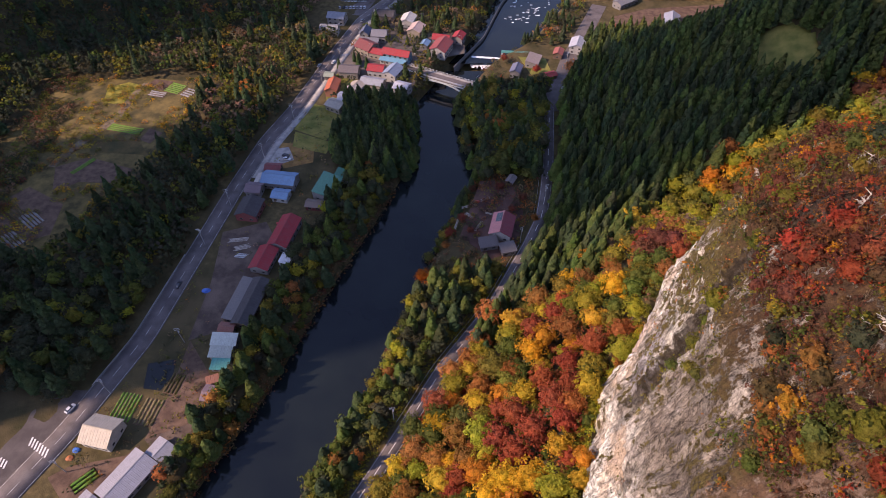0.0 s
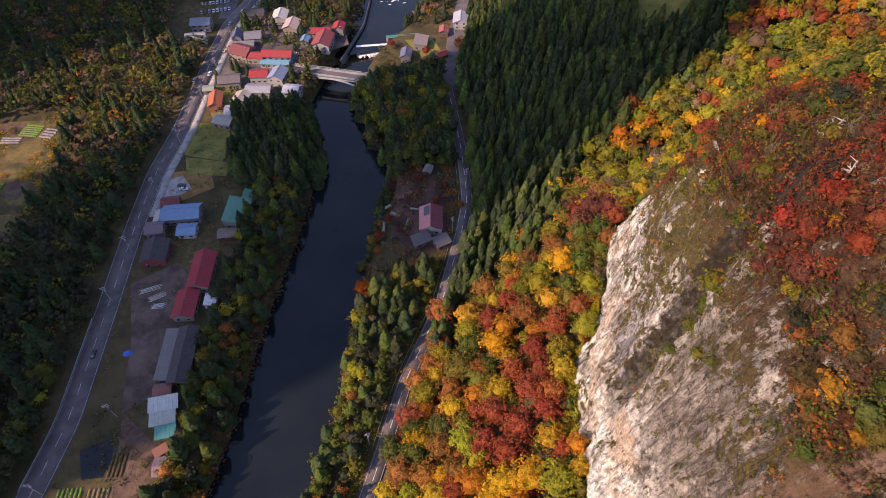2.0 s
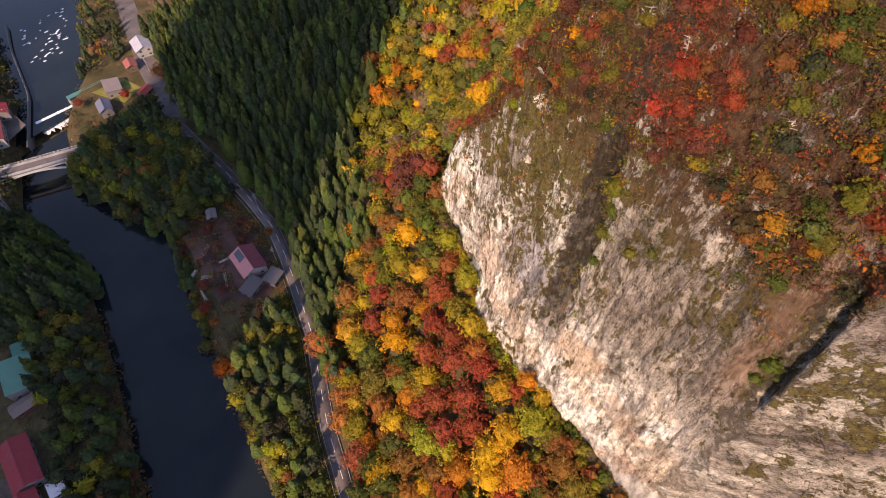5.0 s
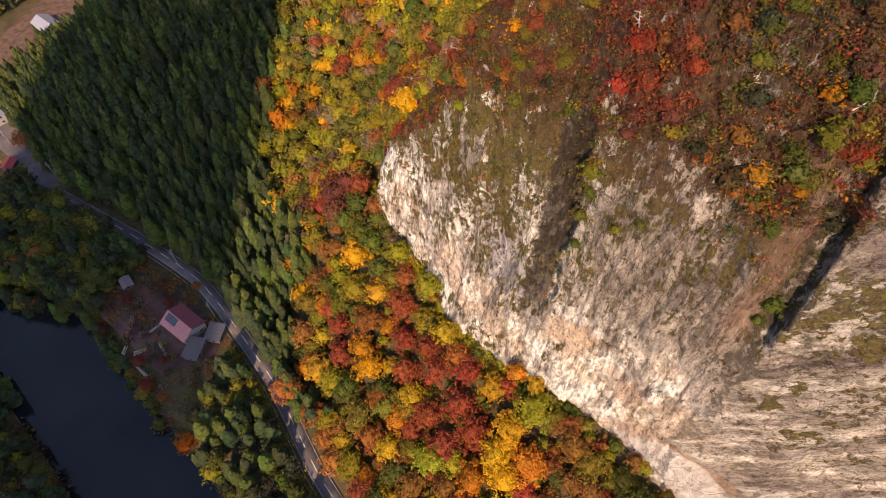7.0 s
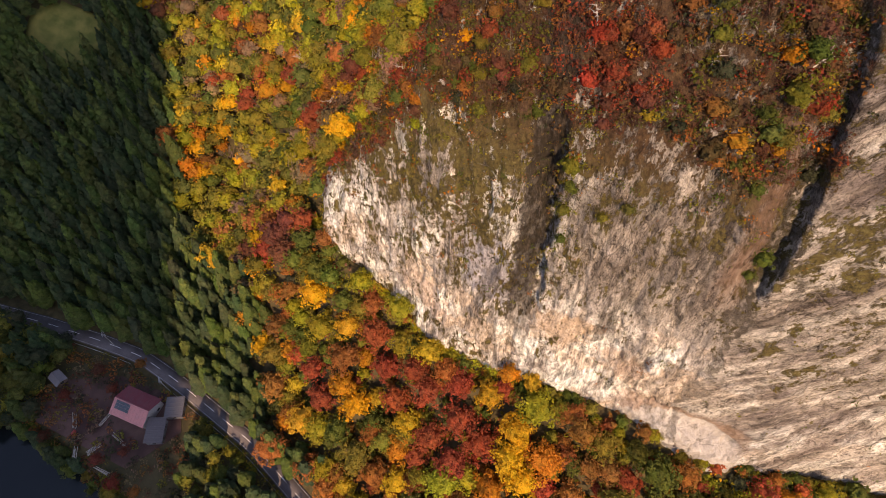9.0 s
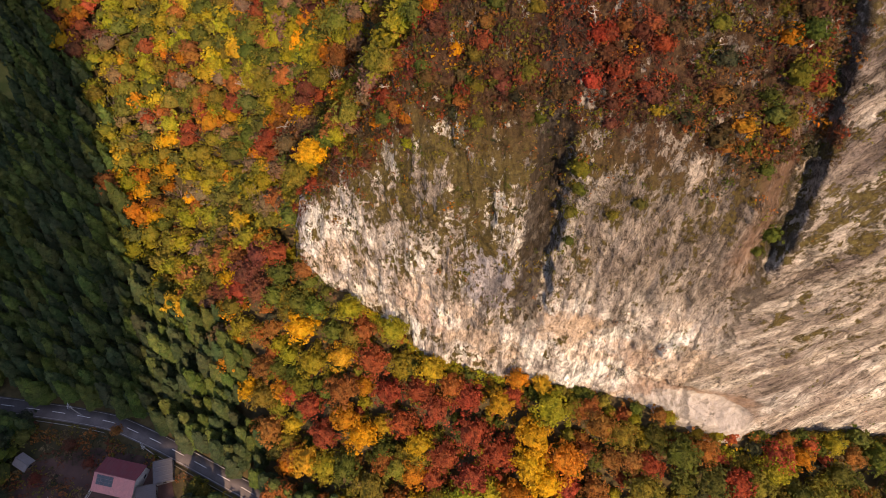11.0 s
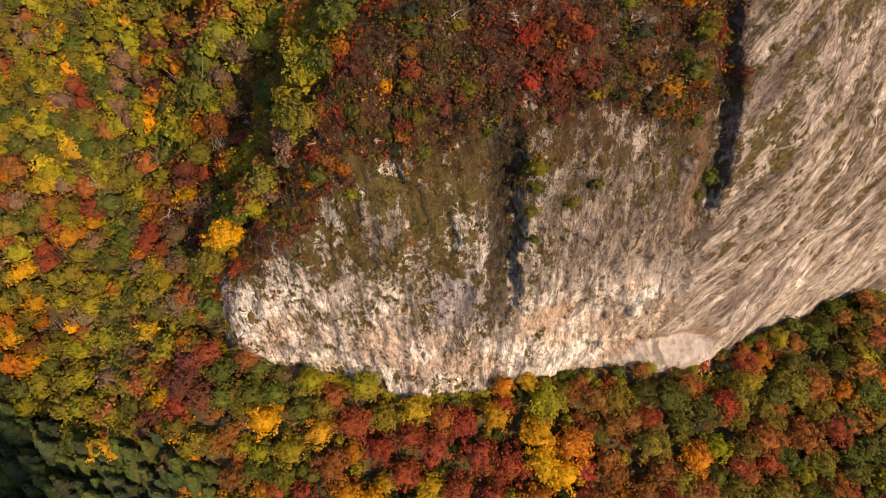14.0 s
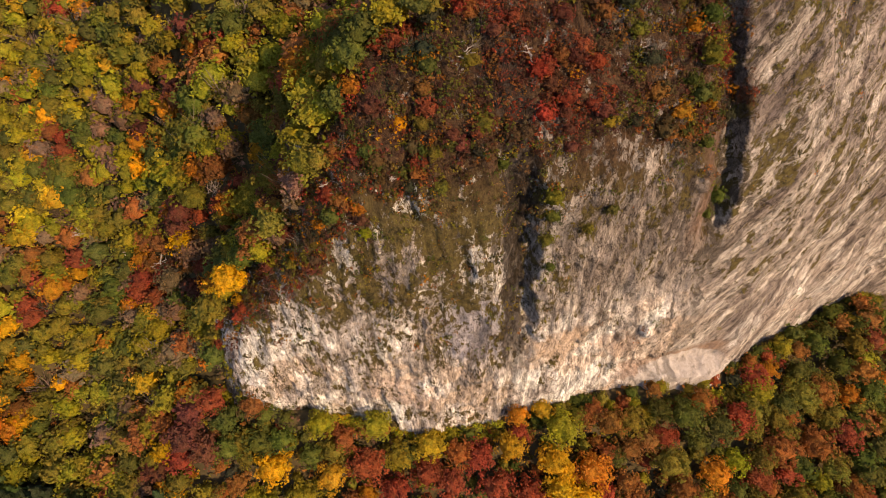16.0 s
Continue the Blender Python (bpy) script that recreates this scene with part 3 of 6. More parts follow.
def road(name, line, y0, y1, width, z, lift, mat, parent=None, label=""):
    a, b, cx, yy = ribbon(line, y0, y1, 0.0 if parent is None else parent, width, lift)
    za = np.full(len(yy), z + lift)
    n = len(yy)
    v = np.concatenate([np.c_[a, za], np.c_[b, za], np.c_[a, za - 0.8], np.c_[b, za - 0.8]])
    f = []
    for i in range(n - 1):
        f += [(i, i + n, i + n + 1, i + 1), (i, i + 1, i + 1 + 2 * n, i + 2 * n), (i + n, i + 3 * n, i + 1 + 3 * n, i + 1 + n)]
    return mesh_from(name, v, np.array(f), mat)


def marked_road(name, line, y0, y1, width, z, label, dash, gap, dash_rows, paintwork=None):
    paintwork = paintwork or MARKING
    r = tagged(new(name, road(name, line, y0, y1, width, z, 0.22, ASPHALT)), label, "road", kind="structure")
    for s in (-1, 1):
        part("edge_line", road("edge_line", line, y0, y1, 0.16, z, 0.235, WORN_PAINT, s * (width / 2 - 0.45)), WORN_PAINT, r)
    yy = np.arange(y0, y1, 0.25)
    cx = line(yy)
    s = np.concatenate([[0], np.cumsum(np.hypot(np.diff(cx), np.diff(yy)))])
    d = 0.0
    while d < s[-1] - dash:
        ya, yb = np.interp(d, s, yy), np.interp(d + dash, s, yy)
        if dash_rows[0] < ya < dash_rows[1]:
            part("lane_dash", road("lane_dash", line, ya, yb, 0.2, z, 0.24, paintwork, 1e-6), paintwork, r)
        d += dash + gap
    return r


marked_road("road_east", EROAD, -60, 296, 5.8, 7.7, "two-lane asphalt road with white dashed centre line", 5.0, 4.75, (20, 296))
marked_road("road_west", WROAD, -60, 470, 9.6, 8.0, "two-lane valley road of grey asphalt", 5.0, 5.0, (40, 440), WORN_PAINT)

qx, qy = np.meshgrid(np.linspace(155, 189, 18), np.linspace(254, 290, 18))
inside = ((qx - 172) / 16) ** 2 + ((qy - 272) / 17) ** 2 < 1.1
me = mesh_from("meadow", np.stack([qx, qy, land(qx, qy) + np.where(inside, 0.55, -1.5)], -1).reshape(-1, 3), grid_faces(18, 18), LAWN, True)
tagged(new("meadow", me), "small sunlit grassy clearing among the cedars", "meadow", kind="structure")

# ---------------------------------------------------------------- trees


def leaf_quads(C, N, size, rng, aspect=1.0):
    """Flat leaf clusters at C facing N, turned at random."""
    n = len(C)
    r = rng.normal(size=(n, 3))
    t = np.cross(N, r)
    t /= np.linalg.norm(t, axis=1, keepdims=True) + 1e-9
    b = np.cross(N, t)
    s = (size * rng.uniform(0.4, 1.35, n))[:, None]
    a = s * aspect * 0.85
    v = np.stack([C - t * s, C - b * a * 0.8, C + t * s, C + b * a * 0.8], 1).reshape(-1, 3)
    return v, np.arange(4 * n).reshape(n, 4)


def dome(rng, flat, size, sides=9):
    """The dense inside of a crown: a lumpy low dome of twigs and inner leaves."""
    v, f = [(0, 0, size * flat * 0.9)], []
    for q, z in ((0.42, 0.84), (0.8, 0.55), (1.0, 0.12), (0.85, -0.35)):
        v += [(q * size * math.cos(6.283 * k / sides + q) * rng.uniform(0.72, 1.2), q * size * math.sin(6.283 * k / sides + q) * rng.uniform(0.72, 1.2), z * size * flat * rng.uniform(0.7, 1.22)) for k in range(sides)]
    for k in range(sides):
        j = (k + 1) % sides
        f.append((0, 1 + k, 1 + j))
        for r in (1, 1 + sides, 1 + 2 * sides):
            f += [(r + k, r + sides + k, r + sides + j), (r + k, r + sides + j, r + j)]
    return np.array(v), np.array(f)


def crown_shape(seed, lobes, leaves, leaf, flat=0.75, lobe=(0.24, 0.42), inner=0.0):
    """Crown about the origin, radius about 1: leafy lobes, over a dense inside if inner is set, with an uneven outline."""
    rng = np.random.default_rng(seed)
    C, N = [], []
    for i in range(lobes):
        z = 1 - 1.3 * (i + 0.5) / lobes
        a = i * 2.4 + rng.uniform(-0.5, 0.5)
        rr = math.sqrt(max(0.0, 1 - z * z)) * 0.8
        c = np.array([math.cos(a) * rr, math.sin(a) * rr, z * flat * 0.85]) * rng.uniform(0.7, 1.14)
        lr = rng.uniform(*lobe)
        d = rng.normal(size=(leaves, 3)) + np.array([c[0] * 0.8, c[1] * 0.8, 0.6])
        d /= np.linalg.norm(d, axis=1, keepdims=True)
        C.append(c + d * lr * rng.uniform(0.5, 1.14, (leaves, 1)) * np.array([1, 1, 0.85]))
        k = d * 0.9 + rng.normal(size=(leaves, 3)) * 0.4 + np.array([0, 0, 0.5])
        N.append(k / np.linalg.norm(k, axis=1, keepdims=True))
    v, f = leaf_quads(np.concatenate(C), np.concatenate(N), leaf, rng)
    if not inner:
        return v, f
    hv, hf = dome(rng, flat, inner)
    return np.concatenate([v, hv]), f, hf + len(v)


def conifer_shape(seed, n, slim=0.19):
    """A cedar of height 1 on the origin: tiers of drooping sprays round a plump cone."""
    rng = np.random.default_rng(seed)
    t = (np.arange(n) + rng.uniform(0, 1, n)) / n
    t = 1 - np.sqrt(t * 0.985)
    a = np.arange(n) * 2.399 + rng.uniform(-0.5, 0.5, n)
    r = slim * (1 - t) ** 0.72 * (1 + 0.16 * np.sin(a * 3 + t * 19)) * rng.uniform(0.82, 1.14, n) + 0.012
    z = 0.14 + 0.86 * t
    out = np.stack([np.cos(a), np.sin(a), np.zeros(n)], 1)
    side = np.stack([-np.sin(a), np.cos(a), np.zeros(n)], 1)
    up = np.array([0, 0, 1.0])
    w = (0.020 + 0.26 * r * (230 / n) ** 0.4 * rng.uniform(0.8, 1.25, n))[:, None]
    rc, zc = r[:, None], z[:, None]
    lift = (0.05 + 0.10 * rng.uniform(0, 1, n))[:, None] * 0.6
    tilt = rng.uniform(-0.4, 0.4, n)[:, None]
    p0 = out * rc * 0.30 + up * (zc + lift)
    p1 = out * rc * 0.78 - side * w + up * (zc + 0.25 * lift + tilt * w)
    p2 = out * rc * 1.04 + up * (zc - 0.35 * lift)
    p3 = out * rc * 0.78 + side * w + up * (zc + 0.25 * lift - tilt * w)
    v = np.stack([p0, p1, p2, p3], 1).reshape(-1, 3)
    f = np.arange(4 * n).reshape(n, 4)
    # dense inner foliage
    m = 7
    rings = []
    for q, zz in ((0.74, 0.13), (0.62, 0.42), (0.38, 0.72), (0.04, 0.98)):
        rings += [(q * slim * math.cos(6.283 * i / m + zz * 9), q * slim * math.sin(6.283 * i / m + zz * 9), zz) for i in range(m)]
    o = len(v)
    g = [(o + k * m + i, o + k * m + (i + 1) % m, o + (k + 1) * m + (i + 1) % m, o + (k + 1) * m + i) for k in range(3) for i in range(m)]
    return np.concatenate([v, np.array(rings)]), np.concatenate([f, np.array(g)])


def trunk_bm(h, r, limbs, seed, spread=0.35):
    rng = random.Random(seed)
    bm = bmesh.new()
    p = Vector((0, 0, -0.06 * h))
    for i in range(3):
        q = Vector((rng.uniform(-0.03, 0.03) * h, rng.uniform(-0.03, 0.03) * h, h * (0.3 + 0.27 * i)))
        tube(bm, p, q, r * (1 - 0.27 * i), r * (0.73 - 0.27 * i))
        p = q
    for i in range(limbs):
        a = i * 2.4 + rng.random()
        z = h * rng.uniform(0.35, 0.7)
        tube(bm, (0, 0, z), (math.cos(a) * spread * h, math.sin(a) * spread * h, z + 0.22 * h), r * 0.4, r * 0.12, 5)
    return bm


class Scatter:
    """Gathers many trees or shrubs into one joined mesh with a tint per plant."""

    def __init__(self):
        self.v, self.f, self.t, self.c, self.n = [], [], [], [], 0

    def add(self, shape, x, y, z, sx, sz, turn, tint):
        v, f = shape[:2]
        if len(shape) > 2:
            self.t.append(shape[2] + self.n)
        c, s = math.cos(turn), math.sin(turn)
        w = np.stack([(v[:, 0] * c - v[:, 1] * s) * sx + x, (v[:, 0] * s + v[:, 1] * c) * sx + y, v[:, 2] * sz + z], 1)
        self.v.append(w)
        self.f.append(f + self.n)
        self.c.append(np.broadcast_to(np.asarray(tint, float), (len(v), 3)))
        self.n += len(v)

    def done(self, name, label, category, mat=None):
        me = mesh_from(name, np.concatenate(self.v), np.concatenate(self.f), mat or LEAFS, False, np.concatenate(self.c), np.concatenate(self.t) if self.t else None)
        return tagged(new(name, me), label, category, kind="stuff")


RED, RUST, ORANGE, AMBER = (0.265, 0.062, 0.034), (0.265, 0.108, 0.036), (0.40, 0.16, 0.022), (0.50, 0.265, 0.022)
YELLOW, LIME, OLIVE, GREEN, DARK = (0.40, 0.265, 0.03), (0.215, 0.2, 0.024), (0.155, 0.137, 0.027), (0.078, 0.097, 0.024), (0.045, 0.053, 0.034)
CEDAR, CEDAR2 = (0.044, 0.070, 0.036), (0.074, 0.108, 0.034)
SCARLET, PLUM, TWIG = (0.33, 0.055, 0.034), (0.14, 0.05, 0.036), (0.17, 0.115, 0.075)


def pick(rng, choices):
    """A colour from (weight, colour) pairs, slightly varied."""
    k = rng.random() * sum(w for w, _ in choices)
    for w, c in choices:
        k -= w
        if k <= 0:
            break
    j = rng.uniform(0.92, 1.36)
    return tuple(min(0.8, v * j * rng.uniform(0.88, 1.12)) for v in c)


SLOPE_MIX = ((2.4, RED), (2.6, RUST), (1.3, ORANGE), (0.7, AMBER), (0.8, YELLOW), (2.2, OLIVE), (1.2, GREEN), (0.9, LIME))
FLANK_MIX = ((5.0, OLIVE), (5.2, LIME), (0.5, YELLOW), (0.25, ORANGE), (0.6, RUST), (0.25, RED), (3.4, GREEN), (0.3, AMBER), (1.2, TWIG))
WARM_MIX = ((2.0, ORANGE), (2.2, RUST), (1.4, RED), (1.0, PLUM), (0.7, AMBER), (1.6, OLIVE), (1.2, LIME), (0.8, TWIG))
NOSE_MIX = ((3, OLIVE), (2.4, RUST), (1.6, RED), (2.4, GREEN), (0.9, ORANGE), (1.2, LIME), (0.4, YELLOW), (0.6, PLUM))
SOUTH_MIX = ((3, GREEN), (3, OLIVE), (1.8, RUST), (0.9, RED), (0.6, ORANGE), (0.6, LIME))
BANK_MIX = ((3, GREEN), (3, DARK), (1.8, OLIVE), (0.4, RUST), (0.3, LIME))
WEST_MIX = ((6, DARK), (2, GREEN), (0.8, OLIVE), (0.1, RUST), (0.1, LIME))
BROWN = (0.105, 0.066, 0.034)
TOP_MIX = ((2.2, PLUM), (1.4, RUST), (0.9, RED), (4.0, BROWN), (3.6, OLIVE), (2.8, GREEN), (1.6, DARK), (0.3, AMBER), (0.35, ORANGE), (0.5, LIME), (0.2, SCARLET))

CROWNS = [crown_shape(10 + i, 32, 25, 0.064, 0.8 + 0.1 * (i % 3), (0.16, 0.30), 0.66) for i in range(6)]
CROWNS_NEAR = [crown_shape(20 + i, 26, 17, 0.086, 0.9, (0.18, 0.32), 0.70) for i in range(6)]
CROWNS_FAR = [crown_shape(30 + i, 20, 13, 0.100, 0.9, (0.18, 0.32), 0.70) for i in range(6)]
CROWNS_LOW = [crown_shape(40 + i, 14, 10, 0.128, 0.9, (0.2, 0.34), 0.70) for i in range(5)]
CROWNS_DIM = [crown_shape(45 + i, 8, 6, 0.22, 0.85, (0.24, 0.4)) for i in range(4)]
TUFTS_SMALL = [crown_shape(60 + i, 4, 6, 0.21, 0.8, (0.24, 0.5)) for i in range(5)]
TUFTS = [crown_shape(50 + i, 8, 8, 0.15, 0.8, (0.2, 0.42)) for i in range(5)]


def twig_shape(seed, n):
    """Bare branches fanning up from the origin."""
    rg = np.random.default_rng(seed)
    d = rg.normal(size=(n, 3)) * np.array([0.7, 0.7, 0.3]) + np.array([0, 0, 0.75])
    d /= np.linalg.norm(d, axis=1, keepdims=True)
    side = np.cross(d, rg.normal(size=(n, 3)))
    side *= 0.02 / (np.linalg.norm(side, axis=1, keepdims=True) + 1e-9)
    base = rg.normal(size=(n, 3)) * 0.18
    L = rg.uniform(0.6, 1.3, (n, 1))
    v = np.stack([base - side, base + side, base + d * L + side * 0.3, base + d * L - side * 0.3], 1).reshape(-1, 3)
    return v, np.arange(4 * n).reshape(n, 4)


TWIGS = [twig_shape(90 + i, 44) for i in range(4)]
CEDARS = [conifer_shape(70 + i, 210) for i in range(5)]
CEDARS_FAR = [conifer_shape(80 + i, 80) for i in range(4)]

rng = random.Random(7)


def spots(x0, x1, y0, y1, step, test, jitter=0.42):
    """Loosely even places where test(x, y) holds."""
    out = []
    y = y0
    row = 0
    while y < y1:
        x = x0 + (step / 2 if row % 2 else 0)
        while x < x1:
            px, py = x + rng.uniform(-jitter, jitter) * step, y + rng.uniform(-jitter, jitter) * step
            if test(px, py):
                out.append((px, py))
            x += step
        y += step * 0.9
        row += 1
    return out


def conifer_zone(x, y):
    er = float(EROAD(y))
    if x < er + 3.8 or y < 118 or y > (345 if x < 92 else 374):
        return False
    edge = np.interp(x, (9, 17, 25, 42, 56, 74, 80, 112, 132, 162, 190, 230, 400), (128, 125, 142, 154, 154, 164, 184, 206, 214, 224, 240, 270, 330))
    return y > edge + 4 * math.sin(x * 0.3) and not (y > 296 and x < er + 7)


def slope_zone(x, y):
    return -60 < y < 150 and float(EROAD(y)) + 6 < x < float(FOOT_X(y)) - 1.5 and not conifer_zone(x, y)


def stand(x, y):
    """Height at which a tree behind the crest stands: on the ground sheet or on the rock's back."""
    z, u = float(land(x, y)), x - float(FOOT_X(y)) - float(CREST_D(y))
    return max(z, float(crest_profile(x, y)) - 0.5) if y < 140 and 0 < u < 40 else z


def flank_zone(x, y):
    if conifer_zone(x, y) or y < 40 or x < float(EROAD(y)) + 6:
        return False
    if y < 152:
        return x > float(FOOT_X(y)) + float(CREST_D(y)) + (4 if y < 128 else 0) or (y > 128 and x > float(FOOT_X(y)) - 2)
    return True


def flank_tint(x, y):
    """Leaf colour on the mountainside: warm groves among olive and lime."""
    warm = noise.noise(Vector((x, y, 0)) * 0.035) > 0.24 or (x - 114) ** 2 + (y - 112) ** 2 < 150
    return tuple((0.84 if warm else 1.14) * v for v in pick(rng, WARM_MIX if warm else FLANK_MIX))


def tree_protos(shapes):
    out = []
    for i, s in enumerate(shapes):
        crown = mesh_from("crown", s[0], s[1], LEAF, tri=s[2] if len(s) > 2 else None)
        bm = trunk_bm(1.35, 0.045, 5, i)
        tr = bpy.data.meshes.new("trunk")
        bm.to_mesh(tr)
        bm.free()
        tr.materials.append(BARK)
        out.append((tr, crown))
    return out


def plant(name, proto, x, y, z, r, h, tint, label, category, group, lift):
    """One tree of its own: an empty with trunk and crown."""
    e = thing(name, Matrix.Translation((x, y, z)) @ Matrix.Rotation(rng.uniform(0, 6.28), 4, "Z"), label, category, group)
    t = part("trunk", proto[0], BARK, e)
    t.scale = (r, r, h * 0.6)
    c = part("crown", proto[1], LEAF, e)
    c.location, c.scale, c.color = (0, 0, lift), (r, r, h * 0.42), (*tint, 1)
    return e


def colour_word(c):
    if c[0] > 2.4 * c[1]:
        return "deep red"
    if c[0] > 1.55 * c[1]:
        return "orange"
    if c[0] > 1.15 * c[1]:
        return "golden yellow"
    return "olive green" if c[0] > 0.8 * c[1] else "dark green"


LEAFY = tree_protos(CROWNS)
far_wood, near_n = Scatter(), 0
NOTED = {
    RED: ((-4.2, 100.9), (32.3, 100.0), (33.9, 89.9), (39.4, 94.7), (35.4, 80.6), (26.6, 80.0), (22.4, 88.3), (15.9, 80.1), (32.5, 125.4), (40.8, 130.0), (20.5, 72.2), (49.2, 108.7), (40.8, 104.5), (-11.5, -20.2)),
    PLUM: ((74.0, 146.3), (79.5, 150.1)),
    AMBER: ((30.5, 113.3), (61.3, 132.1), (23.5, 63.0), (17.0, 64.0), (12.0, 60.0)),
    LIME: ((11.1, 82.9), (28.8, 58.0), (63.2, 116.0), (56.1, 101.9), (2.9, 107.9), (51.1, 128.1), (24.4, 36.1)),
    YELLOW: ((44.6, 91.0), (-2.6, 69.8), (-17.0, 77.6), (26.2, 131.3), (51.6, 118.7)),
    RUST: ((42.4, 119.0), (-11.1, 81.6), (3.1, 85.7), (12.0, 104.3), (2.0, 114.0), (37.7, 145.1), (13.2, 127.4), (17.7, 141.7), (-4.8, 4.9), (-9.1, -7.8)),
    ORANGE: ((9.5, 68.9), (59.2, 159.5), (16.6, 54.6), (13.1, -7.8), (-0.9, 24.8)),
    OLIVE: ((16.4, 110.7), (47.1, 147.1), (81.8, 173.8), (3.1, -11.6), (13.2, 8.9), (7.4, 35.4)),
    GREEN: ((-12.2, 92.6), (23.2, 118.8), (14.1, 26.4), (7.4, 18.2), (4.2, -34.2), (14.3, -38.3), (-6.9, -37.5)),
}
noted = [(x, y, tint) for tint, places in NOTED.items() for x, y in places]
slope_spots = [(x, y, None) for x, y in spots(-120, 92, -60, 152, 5.6, slope_zone) if all((x - a) ** 2 + (y - b) ** 2 > 30 for a, b, _ in noted) and not (70 < y < 112 and float(FOOT_X(y)) - x < 5.5)]
slope_spots.sort(key=lambda p: (p[0] - 25) ** 2 + (p[1] - 70) ** 2)
for x, y, tint in noted + slope_spots:
    z = float(land(x, y))
    r = rng.uniform(4.8, 6.2) if tint else rng.uniform(3.6, 5.4)
    if float(FOOT_X(y)) - x < 7:
        r = rng.uniform(1.8, 2.6) if 3 < y < 43 else min(r, 3.6 if y < 78 else 5.2)
    mix = SLOPE_MIX if 38 < y < 98 else NOSE_MIX if y > 98 else SOUTH_MIX
    c = pick(rng, ((1, tint),)) if tint else pick(rng, mix)
    if near_n < 290:
        plant("tree", rng.choice(LEAFY), x, y, z, r, r * 2.4, c, colour_word(c) + " autumn broadleaf tree on the slope below the cliff", "tree", "trees below the cliff", r * 1.45)
        near_n += 1
    else:
        far_wood.add(rng.choice(CROWNS_FAR), x, y, z + r * 1.45, r, r, rng.uniform(0, 6), c)
for x, y in spots(50, 300, 60, 335, 5.3, lambda x, y: flank_zone(x, y) and ((x - 172) / 14) ** 2 + ((y - 272) / 15) ** 2 > 1):
    z = stand(x, y)
    r = rng.uniform(3.3, 5.6)
    if rng.random() < 0.07:
        far_wood.add(rng.choice(TWIGS), x, y, z + r * 0.6, r, r * 1.3, rng.uniform(0, 6), pick(rng, ((2, (0.26, 0.21, 0.18)), (1, (0.16, 0.11, 0.10)))))
        continue
    far_wood.add(rng.choice(CROWNS_NEAR if x < 122 and y < 150 else CROWNS_FAR if x < 142 else CROWNS_LOW), x, y, z + r * 1.3, r, r, rng.uniform(0, 6), flank_tint(x, y))
for x, y in spots(60, 150, 75, 180, 6.5, flank_zone):
    r = rng.uniform(2.2, 3.6)
    far_wood.add(rng.choice(CROWNS_LOW), x, y, stand(x, y) + r * 1.1, r, r, rng.uniform(0, 6), flank_tint(x, y))
for x, y in spots(-80, 92, -20, 152, 5.0, slope_zone):
    r = rng.uniform(1.9, 3.0)
    far_wood.add(rng.choice(CROWNS_LOW), x, y, float(land(x, y)) + r * 1.0, r, r, rng.uniform(0, 6), pick(rng, ((4, OLIVE), (2.5, RUST), (2, GREEN), (1.5, RED), (1.5, LIME), (0.8, DARK))))
for x, y in spots(-80, 92, -55, 152, 4.8, slope_zone) + spots(60, 240, 70, 215, 4.4, flank_zone):
    r = rng.uniform(1.2, 2.6)
    far_wood.add(rng.choice(TUFTS_SMALL), x, y, stand(x, y) + r * 0.8, r, r, rng.uniform(0, 6), pick(rng, ((4, OLIVE), (2, RUST), (1, GREEN), (1.5, TWIG), (2.5, LIME), (0.8, YELLOW))))
far_wood.done("mountain_forest", "autumn broadleaf forest in olive, yellow and rust", "forest")

cedars = Scatter()
CEDAR_MESH = []
for s in CEDARS:
    bm = bmesh.new()
    tube(bm, (0, 0, -0.05), (0, 0, 0.5), 0.022, 0.012)
    tr = bpy.data.meshes.new("trunk")
    bm.to_mesh(tr)
    bm.free()
    tr.materials.append(BARK)
    CEDAR_MESH.append((tr, mesh_from("crown", *s, LEAF)))
cs = spots(8, 300, 118, 374, 4.6, lambda x, y: conifer_zone(x, y) and ((x - 172) / 14) ** 2 + ((y - 272) / 15) ** 2 > 1)
cs.sort(key=lambda p: (p[0] - 30) ** 2 + (p[1] - 130) ** 2)
for i, (x, y) in enumerate(cs):
    z, h = float(land(x, y)), rng.uniform(11.5, 19.5)
    c = pick(rng, ((1, CEDAR), (1, CEDAR2)))
    if i < 280:
        e = thing("cedar", Matrix.Translation((x, y, z)) @ Matrix.Rotation(rng.uniform(0, 6.28), 4, "Z"), "tall dark green cedar in a plantation", "conifer", "plantation cedars")
        p = rng.choice(CEDAR_MESH)
        for nm, me in zip(("trunk", "crown"), p):
            o = part(nm, me, LEAF, e)
            o.scale = (h, h, h)
            o.color = (*c, 1)
    else:
        cedars.add(rng.choice(CEDARS_FAR), x, y, z, h, h, rng.uniform(0, 6), c)


def wbank_zone(x, y):
    inner = np.interp(y, (40, 90, 110, 140, 175, 200, 235, 248, 296, 305), (-106, -99, -88, -82, -73, -63, -54, -62, -60, -40))
    return 40 < y < 302 and inner < x < WBANK(y) - (5.5 if 50 < y < 236 else 1)


def ebank_zone(x, y):
    if not 40 < y < 312:
        return False
    inside = EBANK(y) + (5.5 if y < 172 else 1) < x < EROAD(y) - (7.5 if y < 172 else 4.2 if y < 236 else 3.2)
    yard = 172 < y < 232 and x > EBANK(y) + 6 and x < EROAD(y) - 4
    return bool(inside and not yard and (x + 11) ** 2 + (y - 168.4) ** 2 > 45)


